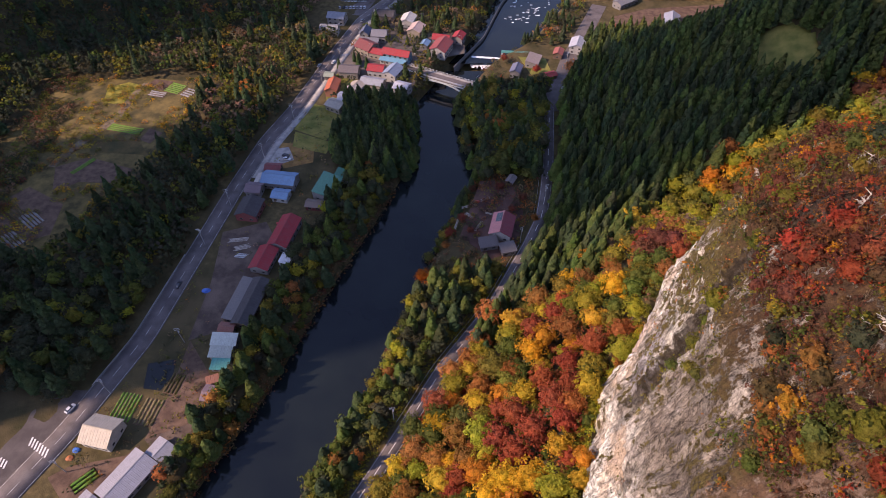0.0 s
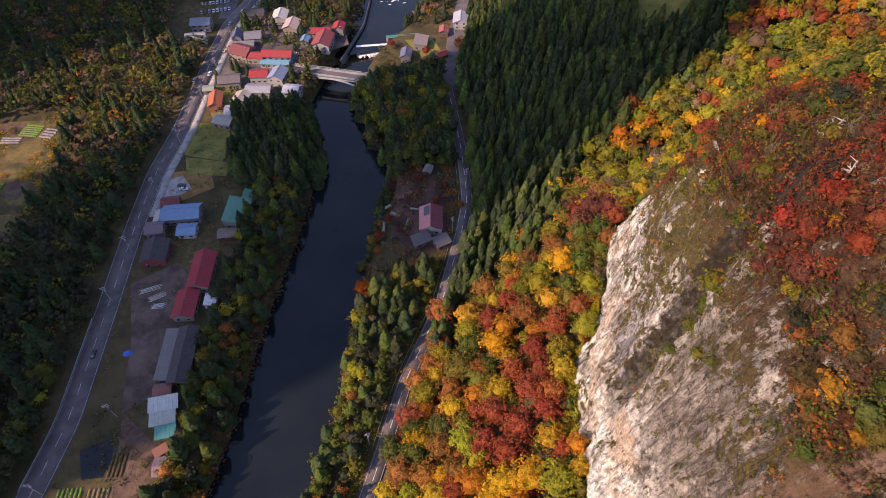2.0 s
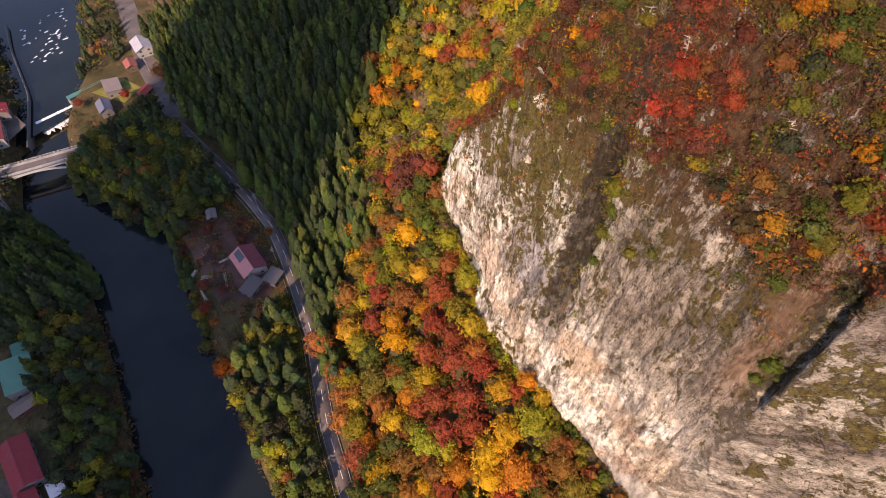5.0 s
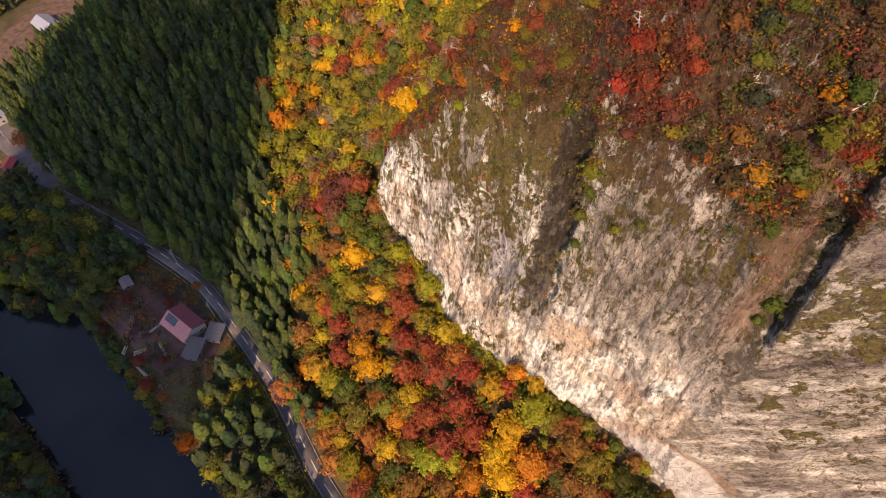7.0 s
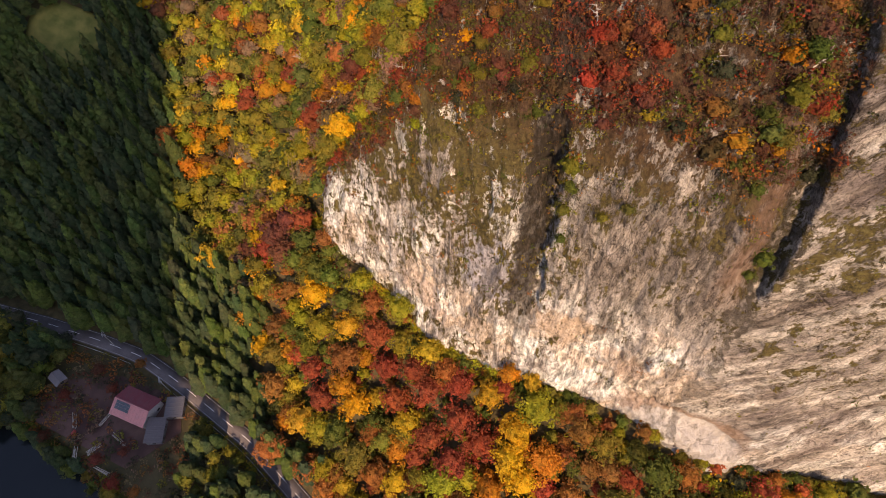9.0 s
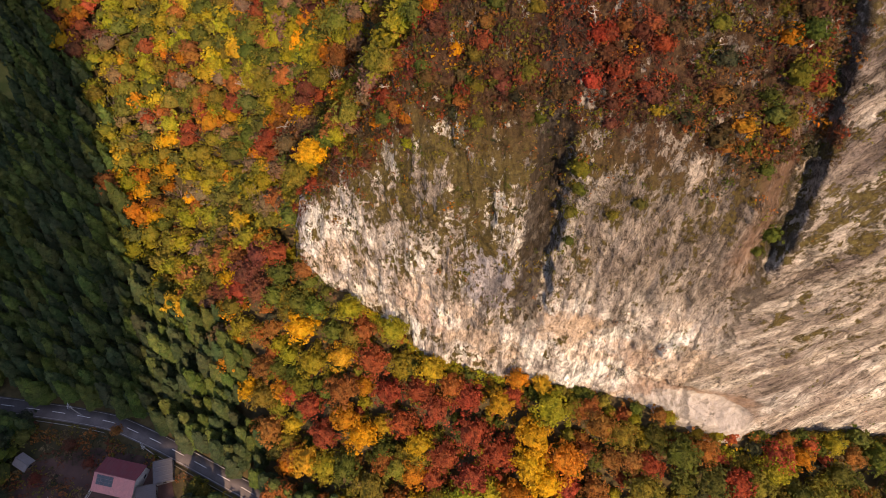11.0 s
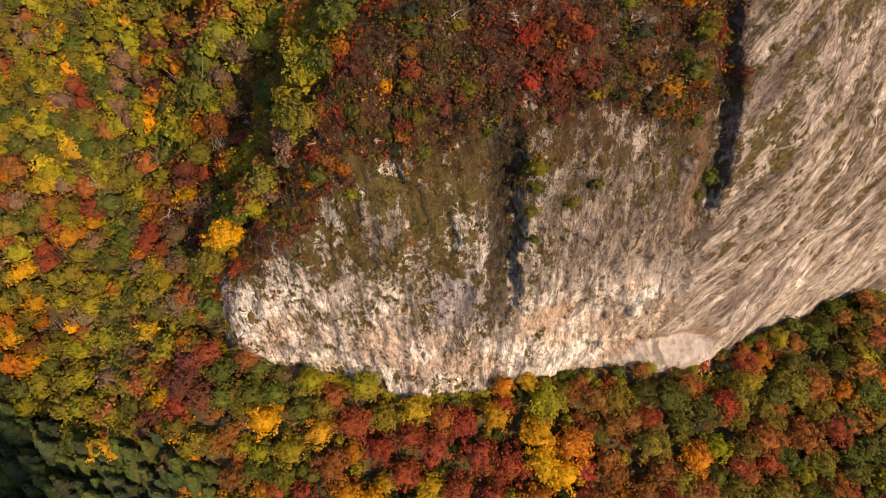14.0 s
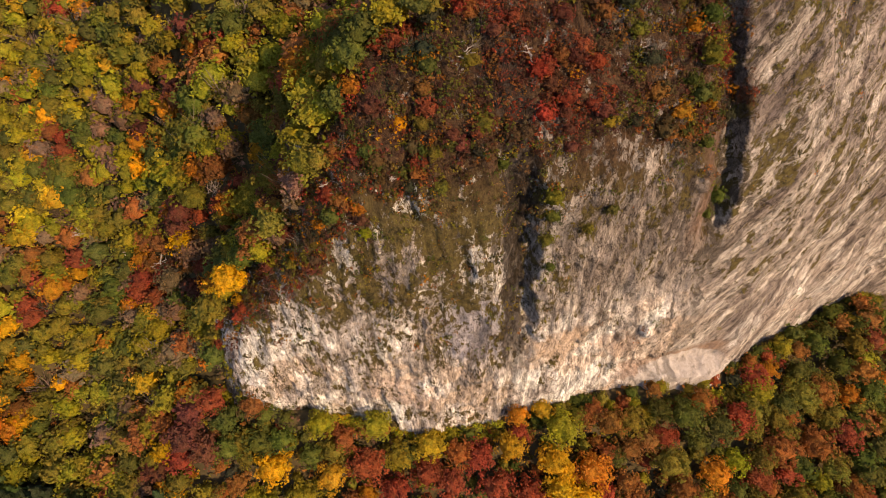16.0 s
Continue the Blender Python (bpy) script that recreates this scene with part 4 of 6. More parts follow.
banks = Scatter()
for x, y in spots(-140, 80, 40, 330, 4.3, lambda x, y: wbank_zone(x, y) or ebank_zone(x, y)):
    z = float(land(x, y))
    clump = 242 < y < 300 and x < -18
    grove = y > 236 and x > 2
    if clump or rng.random() < (0.4 if grove else 0.22 if y > 230 else 0.5 if x > -10 else 0.3):
        h = rng.uniform(13, 18) if clump or grove else rng.uniform(9, 15)
        cedars.add(rng.choice(CEDARS_FAR), x, y, z, h * 1.15, h, rng.uniform(0, 6), pick(rng, ((2, CEDAR), (1, CEDAR2))))
    else:
        r = rng.uniform(3.2, 5.0) if grove else rng.uniform(2.0, 4.0)
        banks.add(rng.choice(CROWNS_FAR if x > -15 and not grove else CROWNS_LOW), x, y, z + r * (1.7 if grove else 1.1), r, r, rng.uniform(0, 6), pick(rng, BANK_MIX))
banks.done("riverside_trees", "dense dark green trees and bushes along the river banks", "trees")


def west_zone(x, y):
    wr = float(WROAD(y))
    if x > wr - 7.5:
        return False
    field = -250 < x < np.interp(y, (180, 238, 252, 269, 288, 335), (-184, -164, -157, -151, -147, -148)) and 178 < y < 329
    lot = -97 < x < -58 and 382 < y < 442
    return not field and not lot and not (y < 108 and x > -180 + 0.3 * (y - 95))


west = Scatter()
for x, y in spots(-310, -60, 60, 460, 5.3, west_zone):
    z = float(land(x, y))
    if rng.random() < (0.3 if y < 240 else 0.16):
        h = rng.uniform(11, 18)
        cedars.add(rng.choice(CEDARS_FAR), x, y, z, h, h, rng.uniform(0, 6), pick(rng, ((1, CEDAR),)))
    else:
        r = rng.uniform(3.0, 5.0)
        # up to y 112 the leaf colours are darkened in place of shade
        west.add(rng.choice(CROWNS_LOW if y < 170 and x > -235 else CROWNS_DIM), x, y, z + r * 1.2, r, r, rng.uniform(0, 6), pick(rng, ((2, OLIVE), (3, GREEN), (4, DARK), (1.5, TWIG), (0.3, RUST)) if y > 250 and x > -190 else WEST_MIX if y > 112 else ((1.2, TWIG), (1, GREEN), (4, DARK))))
for x, y in spots(-420, 420, 455, 640, 11.0, lambda x, y: not WROAD(y) - 12 < x < EBANK(y) + 12 and not (-130 < x < -55 and y < 505)):
    r = rng.uniform(4, 6.5)
    west.add(rng.choice(CROWNS_DIM), x, y, float(land(x, y)) + r, r, r, rng.uniform(0, 6), pick(rng, WEST_MIX))
west.done("valley_forest", "dark mixed forest west of the valley road", "forest")
cedars.done("cedar_forest", "dense dark green cedar plantation", "forest")

# shrubs and small trees on the rock
shrubs = Scatter()
ni, nj = CLIFF.shape[:2]
for trial in range(17500):
    i, j = rng.randrange(2, ni - 2), rng.randrange(24, nj - 2) if trial < 7000 else rng.randrange(122, 218)
    p = CLIFF[i, j]
    if p[1] < -45 or p[0] > float(FOOT_X(p[1]) + CREST_D(p[1])) + 10:
        continue
    k = noise.noise(Vector(p) * 0.07) + 0.4 * noise.noise(Vector(p) * 0.2)
    crown = p[2] - float(BRINK_Z(p[1]))
    if p[1] > 94:
        crown += 9
    if p[1] < 22:
        crown -= 24
    want = 0.10 if k > 0.0 else 0.015
    if p[1] > 60 and p[2] > 84:
        want = 0.42 if k > 0.0 else 0.12
    if crown > 0:
        want = 0.45 if k > -0.1 else 0.14
    if crown > 11:
        want = 1.0 if k > -0.4 else 0.7
    if rng.random() > want:
        continue
    if crown > 9:
        r = rng.uniform(0.7, 1.8) if rng.random() < 0.92 else rng.uniform(1.8, 2.6)
        c = pick(rng, TOP_MIX)
        if p[1] > 84 and rng.random() < 0.4:
            c = pick(rng, ((2, RED), (2, PLUM), (1.5, RUST), (1.2, ORANGE), (0.8, AMBER), (1, SCARLET)))
        if (p[1] - 60) ** 2 + (p[2] - 154) ** 2 < 90 or noise.noise(Vector(p) * 0.06 + Vector((9, 0, 0))) > 0.58:
            c = pick(rng, ((0.6, SCARLET), (2, RED), (0.5, ORANGE), (3, PLUM), (1, RUST)))
        c = tuple(0.8 * v for v in c)
        if rng.random() < 0.32:
            shrubs.add(rng.choice(TWIGS), p[0], p[1], p[2], r, r * 1.2, rng.uniform(0, 6), pick(rng, ((1, (0.22, 0.18, 0.15)), (2, (0.12, 0.075, 0.06)), (2, (0.11, 0.045, 0.036)))))
            continue
    else:
        r = rng.uniform(0.35, 1.1)
        c = pick(rng, ((4, OLIVE), (0.9, RUST), (2, GREEN), (1, DARK), (1.2, TWIG)))
    shrubs.add(rng.choice(TUFTS_SMALL if r < 0.9 else TUFTS if r < 1.8 else CROWNS_FAR), p[0], p[1], p[2] + r * 0.35, r, r, rng.uniform(0, 6), c)
for _ in range(1500):
    i, j = rng.randrange(316, 458), rng.randrange(70, 200)
    p = CLIFF[i, j]
    if p[2] < 82 or noise.noise(Vector(p) * 0.11) + 0.5 * noise.noise(Vector(p) * 0.3) < rng.uniform(-0.35, 0.45) - 0.006 * (p[2] - 100):
        continue
    r = rng.uniform(0.35, 1.0) if rng.random() < 0.85 else rng.uniform(1.0, 1.7)
    shrubs.add(rng.choice(TUFTS_SMALL if r < 0.8 else TUFTS), p[0], p[1], p[2] + r * 0.25, r, r * 0.8, rng.uniform(0, 6), pick(rng, ((4, OLIVE), (2, GREEN), (1.5, BROWN), (1.2, DARK), (0.7, RUST), (0.8, TWIG), (0.3, ORANGE))))
# the tall green pines beside the gully and a bush where it opens
for y, zt, r in ((31.5, 152, 3.0), (33, 146, 2.4), (30.5, 158, 2.6), (32.5, 138, 1.8), (26.8, 123, 2.4), (27.4, 118, 1.5), (62.6, 133, 2.6), (62.2, 127, 2.4), (62.8, 120, 2.0), (61.6, 113, 1.5), (55, 124, 1.5), (51, 128, 1.6)):
    i = int((y + 100) / 0.5)
    j = int(np.abs(CLIFF[i, :220, 2] - zt).argmin())
    p = CLIFF[i, j]
    shrubs.add(rng.choice(CROWNS_FAR), p[0] - 0.5, p[1], p[2] + r * 0.5, r, r * 1.2, rng.uniform(0, 6), pick(rng, ((2, GREEN), (1, OLIVE))))
for k in range(760):
    y = rng.uniform(70, 113) if k < 300 else rng.uniform(-70, 66)
    x = float(FOOT_X(y)) - (rng.uniform(0.2, 4.0) if k < 300 else rng.uniform(5.5, 9) if 6 < y < 42 else rng.uniform(0.3, 4.5))
    r = rng.uniform(0.6, 1.5) if k < 300 else rng.uniform(0.9, 2.0)
    shrubs.add(rng.choice(TUFTS if r < 1.5 else CROWNS_LOW), x, y, float(land(x, y)) + r * 0.9, r, r, rng.uniform(0, 6), pick(rng, ((4, (0.33, 0.36, 0.04)), (2, YELLOW), (1, OLIVE)) if k < 300 else ((3, GREEN), (2, OLIVE), (1, RUST), (1, LIME))))
shrubs.done("cliff_shrubs", "red, rust and olive shrubs on the rock", "shrubs")

# ---------------------------------------------------------------- yards, fields, pavements


def site(x, y):
    """From the village survey's grid to the valley's."""
    return 1.85 + 0.9865 * x + 0.0191 * y, 3.00 - 0.0085 * x + 0.9935 * y


def slab(name, pts, z, mat, label, category, thick=0.35, kind="structure", parent=None, grid=site):
    bm = bmesh.new()
    pts = [grid(*p) for p in pts] if grid else pts
    top = [bm.verts.new((x, y, z)) for x, y in pts]
    low = [bm.verts.new((x, y, z - thick)) for x, y in pts]
    f = bm.faces.new(top)
    f.normal_update()
    if f.normal.z < 0:
        f.normal_flip()
    n = len(pts)
    for i in range(n):
        bm.faces.new((top[i], low[i], low[(i + 1) % n], top[(i + 1) % n]))
    bmesh.ops.recalc_face_normals(bm, faces=bm.faces)
    if parent:
        return part(name, bm, mat, parent, label)
    me = bpy.data.meshes.new(name)
    bm.to_mesh(me)
    bm.free()
    me.materials.append(mat)
    return tagged(new(name, me), label, category, kind=kind)


FLOOR = 8.0
slab("yard", [(-116, 193), (-96, 200), (-90, 190), (-92, 162), (-96, 138), (-114, 131), (-113, 162)], FLOOR + 0.06, GRAVEL, "brown gravel work yard", "yard")
slab("path", [(-113, 131), (-104, 120), (-91, 104), (-100, 89), (-117, 88), (-114, 105)], FLOOR + 0.07, DIRT, "bare reddish dirt drive", "path")
slab("pavement", [(-117, 88), (-101, 95), (-99, 82), (-104, 80), (-112, 84)], FLOOR + 0.09, GRAVEL, "grey-brown gravel forecourt", "pavement")
slab("path", [(-147, 74), (-141, 78), (-122, 82), (-118, 86), (-117, 80), (-127, 68), (-136, 64)], FLOOR + 0.10, DIRT, "sandy dirt drive by the farmhouse", "path")
slab("yard", [(-102, 262), (-82, 260), (-80, 245), (-95, 240), (-104, 242)], FLOOR + 0.05, ORANGE_LOT, "orange-brown grassy lot", "yard")
slab("pavement", [(-107, 256), (-96, 258), (-91, 247), (-104, 240)], FLOOR + 0.09, CONCRETE, "pale concrete parking strip", "pavement")
slab("lawn", [(-95, 272), (-72, 262), (-74, 252), (-94, 258.5)], FLOOR + 0.07, LAWN, "short yellow-green roadside grass", "lawn")
slab("pavement", [(-190, 95), (-160, 108), (-143, 108), (-149, 84), (-158, 62), (-190, 60)], FLOOR + 0.16, two_tone("worn_asphalt", (0.062, 0.052, 0.05), (0.10, 0.085, 0.08), 0.15, 0.9, 0.2, relief=0.1), "worn asphalt junction widening", "pavement")
slab("pavement", [(-92, 440), (-62, 438), (-70, 408), (-92, 412)], FLOOR + 0.1, ASPHALT, "grey asphalt car park", "pavement")
slab("pavement", [(-80, 378), (-68, 380), (-58, 360), (-28, 343), (-31, 333), (-61, 350)], FLOOR + 0.14, ASPHALT, "village side street", "pavement")
slab("pavement", [(11, 322), (16, 312), (55, 291), (64, 291), (72, 315), (82, 352), (110, 420), (100, 424), (68, 349), (57, 314), (44, 306)], 7.9, ASPHALT, "asphalt square by the bridge", "pavement")
slab("pavement", [(-88, 345), (-78, 385), (-66, 408), (-26, 412), (-24, 382), (4, 384), (4, 356), (-24, 346), (-30, 306), (-58, 300), (-80, 310)], FLOOR + 0.03, two_tone("village_ground", (0.065, 0.054, 0.05), (0.14, 0.118, 0.102), 0.08, relief=0.3), "grey-brown trodden village ground", "pavement")
slab("lawn", [(-86, 322), (-79, 332), (-57, 318), (-64, 292), (-80, 296)], FLOOR + 0.05, LAWN, "dry yellow-green village lawn", "lawn")
slab("yard", [(12, 230), (28, 229), (33, 207), (28, 181), (16, 176), (1, 190)], 7.85, two_tone("red_soil", (0.055, 0.028, 0.024), (0.12, 0.065, 0.052), 0.12, relief=0.5), "red-brown dirt yard by the river house", "yard")
slab("lawn", [(40, 352), (58, 349), (60, 334), (47, 330)], 7.85, LAWN, "small green lawn", "lawn")
slab("lawn", [(-93, 300), (-70, 294), (-66, 276), (-76, 264), (-96, 274)], FLOOR + 0.06, LAWN, "green lawn beside the cedar clump", "lawn")
slab("pond", [(-127, 120), (-116, 122), (-115, 114), (-118, 108), (-125, 109)], FLOOR + 0.12, WATER, "small dark square pond", "pond")
FARM = 9.5
slab("field", [(-257, 245), (-242, 321), (-215, 327), (-188, 329), (-152, 322), (-150, 288), (-154, 269), (-159, 252), (-167, 236), (-184, 180), (-250, 178)], FARM + 0.03, two_tone("weedy_grass", (0.05, 0.042, 0.016), (0.15, 0.108, 0.036), 0.16, relief=0.6), "weedy yellow-green farm field", "field", grid=None)
slab("field", [(-173, 266), (-171, 276.5), (-162, 272), (-166.5, 262.5)], FARM + 0.1, DIRT, "bare red-brown plot", "field", grid=None)
slab("field", [(-187, 321.5), (-184, 327), (-171.5, 324), (-176, 314)], FARM + 0.1, DIRT, "bare brown plot beside the cabbages", "field", grid=None)
slab("field", [(-211, 243), (-195.5, 251), (-168.5, 241), (-168, 229.5), (-193.5, 231), (-203.5, 222)], FARM + 0.1, DIRT, "dark tilled plot", "field", grid=None)
slab("field", [(-204, 266.5), (-173.5, 265.5), (-164, 252.5), (-197, 255.5)], FARM + 0.07, GRASS, "strip of dull green grass on the farm", "field", grid=None)
slab("field", [(-238, 211), (-227, 224), (-203, 211), (-200, 190), (-221, 180), (-236, 184)], FARM + 0.08, DIRT, "dark tilled vegetable plot", "field")
slab("path", [(-216, 243), (-211.5, 243), (-205.5, 257.5), (-191.5, 286), (-190, 309), (-186.5, 322), (-190, 323), (-194, 310), (-196, 287.5), (-210, 261)], FARM + 0.12, two_tone("farm_track", (0.11, 0.08, 0.05), (0.2, 0.15, 0.095), 0.5, relief=0.4), "pale brown farm track", "path", grid=None)
slab("field", [(-211, 318), (-200, 324), (-190.5, 320), (-195.5, 300), (-208, 302)], FARM + 0.09, two_tone("yellow_weeds", (0.10, 0.105, 0.02), (0.26, 0.21, 0.035), 0.3, relief=0.6), "yellow weedy strip", "field", grid=None)


def bed(x, y, yaw, w, d, rows, mat, label, z, soil=DIRT, grid=site):
    """A vegetable bed: soil with raised rows."""
    x, y = grid(x, y) if grid else (x, y)
    t = thing("vegetable_bed", pose(x, y, z, 0, 0, yaw), label, "vegetable bed", "vegetable beds")
    part("soil", boxes((-w / 2, -d / 2, -0.3, w / 2, d / 2, 0.1)), soil, t)
    rr = random.Random(int(x * 7 + y))
    for i in range(rows):
        o = -d / 2 + d * (i + 0.5) / rows
        hw = 0.32 * d / rows
        bm = bmesh.new()
        n = 10
        prev = None
        for k in range(n + 1):
            px = -w / 2 + 0.3 + (w - 0.6) * k / n
            s = rr.uniform(0.75, 1.2)
            ring = [bm.verts.new((px, o + a * hw * s, 0.1 + h * s)) for a, h in ((-1, 0), (-0.7, 0.35), (0, 0.5), (0.7, 0.35), (1, 0))]
            if prev:
                for q in range(4):
                    bm.faces.new((prev[q], ring[q], ring[q + 1], prev[q + 1]))
            prev = ring
        part("soil_ridge", bm, mat, t)
    return t


bed(-129, 101, 80, 12, 9, 6, CROP, "bright green leafy vegetable bed", FLOOR)
bed(-119, 99, 80, 11, 8, 5, two_tone("dry_stalks", (0.1, 0.085, 0.04), (0.2, 0.16, 0.07), 1.0), "brown and green mixed vegetable bed", FLOOR)
bed(-113, 111, 78, 9, 6, 4, GRASS, "dull green vegetable bed", FLOOR)
bed(-133, 73, 45, 9, 5, 3, CROP, "narrow green vegetable bed", FLOOR)
bed(-168, 316.4, -22, 11, 10, 6, CROP, "bright green cabbage bed", FARM, grid=None)
bed(-177.5, 310.5, -14, 11, 5.5, 3, PLASTIC, "bed under pale mulch sheet", FARM, grid=None)
bed(-158.3, 311.5, -25, 7.5, 8.5, 4, PLASTIC, "brown bed with strips of pale mulch sheet", FARM, grid=None)
bed(-184.6, 275.6, -14.5, 21.5, 6.2, 4, CROP, "bright green leafy bed", FARM, grid=None)
bed(-196, 243.5, 57, 15, 3, 2, CROP, "narrow dark green leafy bed", FARM + 0.06, grid=None)
for k, (x, y) in enumerate(((-226, 205), (-214, 200), (-229, 190), (-217, 186))):
    bed(x, y, -38, 13, 8, 5, PLASTIC if k % 2 else GRASS, "vegetable rows under pale plastic sheet" if k % 2 else "dull green rows of vegetables", FARM)

# ---------------------------------------------------------------- buildings
WHITE, CREAM, GREYW, TIMBER = (0.42, 0.41, 0.4), (0.32, 0.27, 0.21), (0.24, 0.23, 0.225), (0.16, 0.10, 0.07)
R_RED, R_DRED, R_BLUE, R_GREY, R_DARK = (0.36, 0.03, 0.036), (0.22, 0.05, 0.05), (0.16, 0.30, 0.46), (0.2, 0.2, 0.22), (0.055, 0.048, 0.05)
R_GREEN, R_TEAL, R_PALE, R_BROWN, R_PINK = (0.08, 0.27, 0.19), (0.05, 0.30, 0.26), (0.50, 0.55, 0.50), (0.22, 0.16, 0.13), (0.62, 0.24, 0.22)
R_TAN, R_NAVY, R_ORANGE, R_MAUVE = (0.58, 0.5, 0.38), (0.10, 0.12, 0.18), (0.48, 0.12, 0.05), (0.20, 0.14, 0.16)


HOUSES = []


def house(x, y, yaw, w, d, h, rise, roof, wall, label, z=FLOOR, ridge=0.5, name="house", seams=0, storeys=1, second=None):
    """A gabled house: ridge along local x; ridge: where it lies across the depth (0.5 mid, 1 lean-to)."""
    x, y = site(x, y)
    if x < 5:
        y -= 0.035 * max(0.0, y - 160)
    t = thing(name, pose(x, y, z, 0, 0, yaw), label, "building" if name != "house" else "house", "village buildings")
    HOUSES.append((x, y, max(w, d) * 0.62))
    ry = -d / 2 + d * ridge
    bm = bmesh.new()
    sec = [(-d / 2, -0.4), (d / 2, -0.4), (d / 2, h if ridge < 1 else h + rise), (ry, h + rise), (-d / 2, h)]
    if ridge >= 1:
        sec = [(-d / 2, -0.4), (d / 2, -0.4), (d / 2, h + rise), (-d / 2, h)]
    a = [bm.verts.new((-w / 2, p, q)) for p, q in sec]
    b = [bm.verts.new((w / 2, p, q)) for p, q in sec]
    bm.faces.new(a[::-1])
    bm.faces.new(b)
    n = len(sec)
    for i in range(n):
        bm.faces.new((a[i], a[(i + 1) % n], b[(i + 1) % n], b[i]))
    bmesh.ops.recalc_face_normals(bm, faces=bm.faces)
    part("wall", bm, paint(wall, 0.8), t)
    ov = 0.55
    sides = [(-1, -d / 2, ry)] + ([(1, d / 2, ry)] if ridge < 1 else [])
    for sgn, ye, yr in sides:
        run = abs(yr - ye)
        sl = rise / run
        yo = ye + sgn * ov
        zo = h - sl * ov
        bm = bmesh.new()
        th = 0.16
        k = seams or max(4, int(w / 1.1))
        pitch = (w + 2 * ov) / k
        prof = [(-w / 2 - ov, 0.0)]
        for i in range(k):
            c = -w / 2 - ov + pitch * (i + 0.5)
            prof += [(c - 0.12, 0.0), (c - 0.06, 0.055), (c + 0.06, 0.055), (c + 0.12, 0.0)]
        prof += [(w / 2 + ov, 0.0)]
        up = [[bm.verts.new((px, py, pz + 0.03 + th + dz)) for px, dz in prof] for py, pz in ((yo, zo), (yr, h + rise))]
        dn = [[bm.verts.new((px, py, pz + 0.03)) for px in (-w / 2 - ov, w / 2 + ov)] for py, pz in ((yo, zo), (yr, h + rise))]
        for i in range(len(prof) - 1):
            bm.faces.new((up[0][i], up[0][i + 1], up[1][i + 1], up[1][i]))
        bm.faces.new((dn[0][0], dn[1][0], dn[1][1], dn[0][1]))
        bm.faces.new((up[0][0], up[1][0], dn[1][0], dn[0][0]))
        bm.faces.new((up[0][-1], dn[0][1], dn[1][1], up[1][-1]))
        bm.faces.new(up[0][::-1] + dn[0])
        bm.faces.new(up[1] + dn[1][::-1])
        bmesh.ops.recalc_face_normals(bm, faces=bm.faces)
        part("roof", bm, paint(second if second and sgn > 0 else roof, 0.7), t)
    if ridge < 1:
        part("ridge_cap", boxes((-w / 2 - ov, ry - 0.18, h + rise + 0.1, w / 2 + ov, ry + 0.18, h + rise + 0.28)), paint(tuple(c * 0.8 for c in roof), 0.5), t)
    frame_m = paint((0.35, 0.33, 0.31), 0.5)
    for st in range(storeys):
        zb = 1.0 + 2.7 * st
        if zb + 1.3 > h + 0.3:
            break
        for sgn in (-1, 1):
            cnt = max(1, int(w / 3.2))
            for i in range(cnt):
                px = -w / 2 + w * (i + 0.5) / cnt
                yf = sgn * d / 2
                o = part("window", boxes((px - 0.85, yf - 0.05, zb, px + 0.85, yf + 0.05, zb + 1.15)), frame_m, t)
                y0, y1 = (yf + 0.04, yf + 0.07) if sgn > 0 else (yf - 0.07, yf - 0.04)
                part("pane", boxes((px - 0.77, y0, zb + 0.07, px - 0.03, y1, zb + 1.08), (px + 0.03, y0, zb + 0.07, px + 0.77, y1, zb + 1.08)), GLASS, o)
            cnt = max(1, int(d / 4))
            for i in range(cnt):
                py = -d / 2 + d * (i + 0.5) / cnt
                xf = sgn * w / 2
                o = part("window", boxes((xf - 0.05, py - 0.7, zb, xf + 0.05, py + 0.7, zb + 1.1)), frame_m, t)
                x0, x1 = (xf + 0.04, xf + 0.07) if sgn > 0 else (xf - 0.07, xf - 0.04)
                part("pane", boxes((x0, py - 0.62, zb + 0.07, x1, py + 0.62, zb + 1.03)), GLASS, o)
    part("door", boxes((-w * 0.3 - 0.5, -d / 2 - 0.06, 0.0, -w * 0.3 + 0.5, -d / 2 - 0.01, 2.05)), paint((0.2, 0.14, 0.1), 0.6), t)
    return t


# along the valley road
house(-94, 230, -9, 17, 9, 4.6, 2.0, R_BLUE, GREYW, "long workshop with a ribbed blue metal roof", name="workshop", seams=22)
house(-91.5, 219, -11, 8, 6.5, 3.2, 1.2, R_BLUE, WHITE, "small annex with a blue metal roof", name="shed")
house(-105, 208, 82, 12, 10.5, 4.2, 2.4, R_DARK, R_DRED, "house with a dark tiled roof and red lower walls", storeys=2)
house(-106, 223, -8, 7.5, 7, 4.0, 1.6, R_MAUVE, GREYW, "house with a faded maroon roof")
house(-104, 231, 82, 6.5, 5.5, 3.2, 1.0, (0.5, 0.46, 0.42), GREYW, "low house with a pale flat-pitched roof")
house(-100, 241, -6, 8, 5, 3.0, 1.0, R_DRED, TIMBER, "shed with a rusty red roof", name="shed")
house(-68, 224, 74, 15, 10, 4.0, 2.2, R_GREEN, GREYW, "barn with a green metal roof", name="barn", ridge=1)
house(-61, 233.5, 74, 6, 8, 3.6, 1.2, (0.04, 0.2, 0.14), GREYW, "lean-to with a dark green roof", name="shed", ridge=1)
house(-73, 212, -8, 8, 5, 2.8, 1.0, R_BROWN, R_DRED, "red-walled timber shed with a brown roof", name="shed")
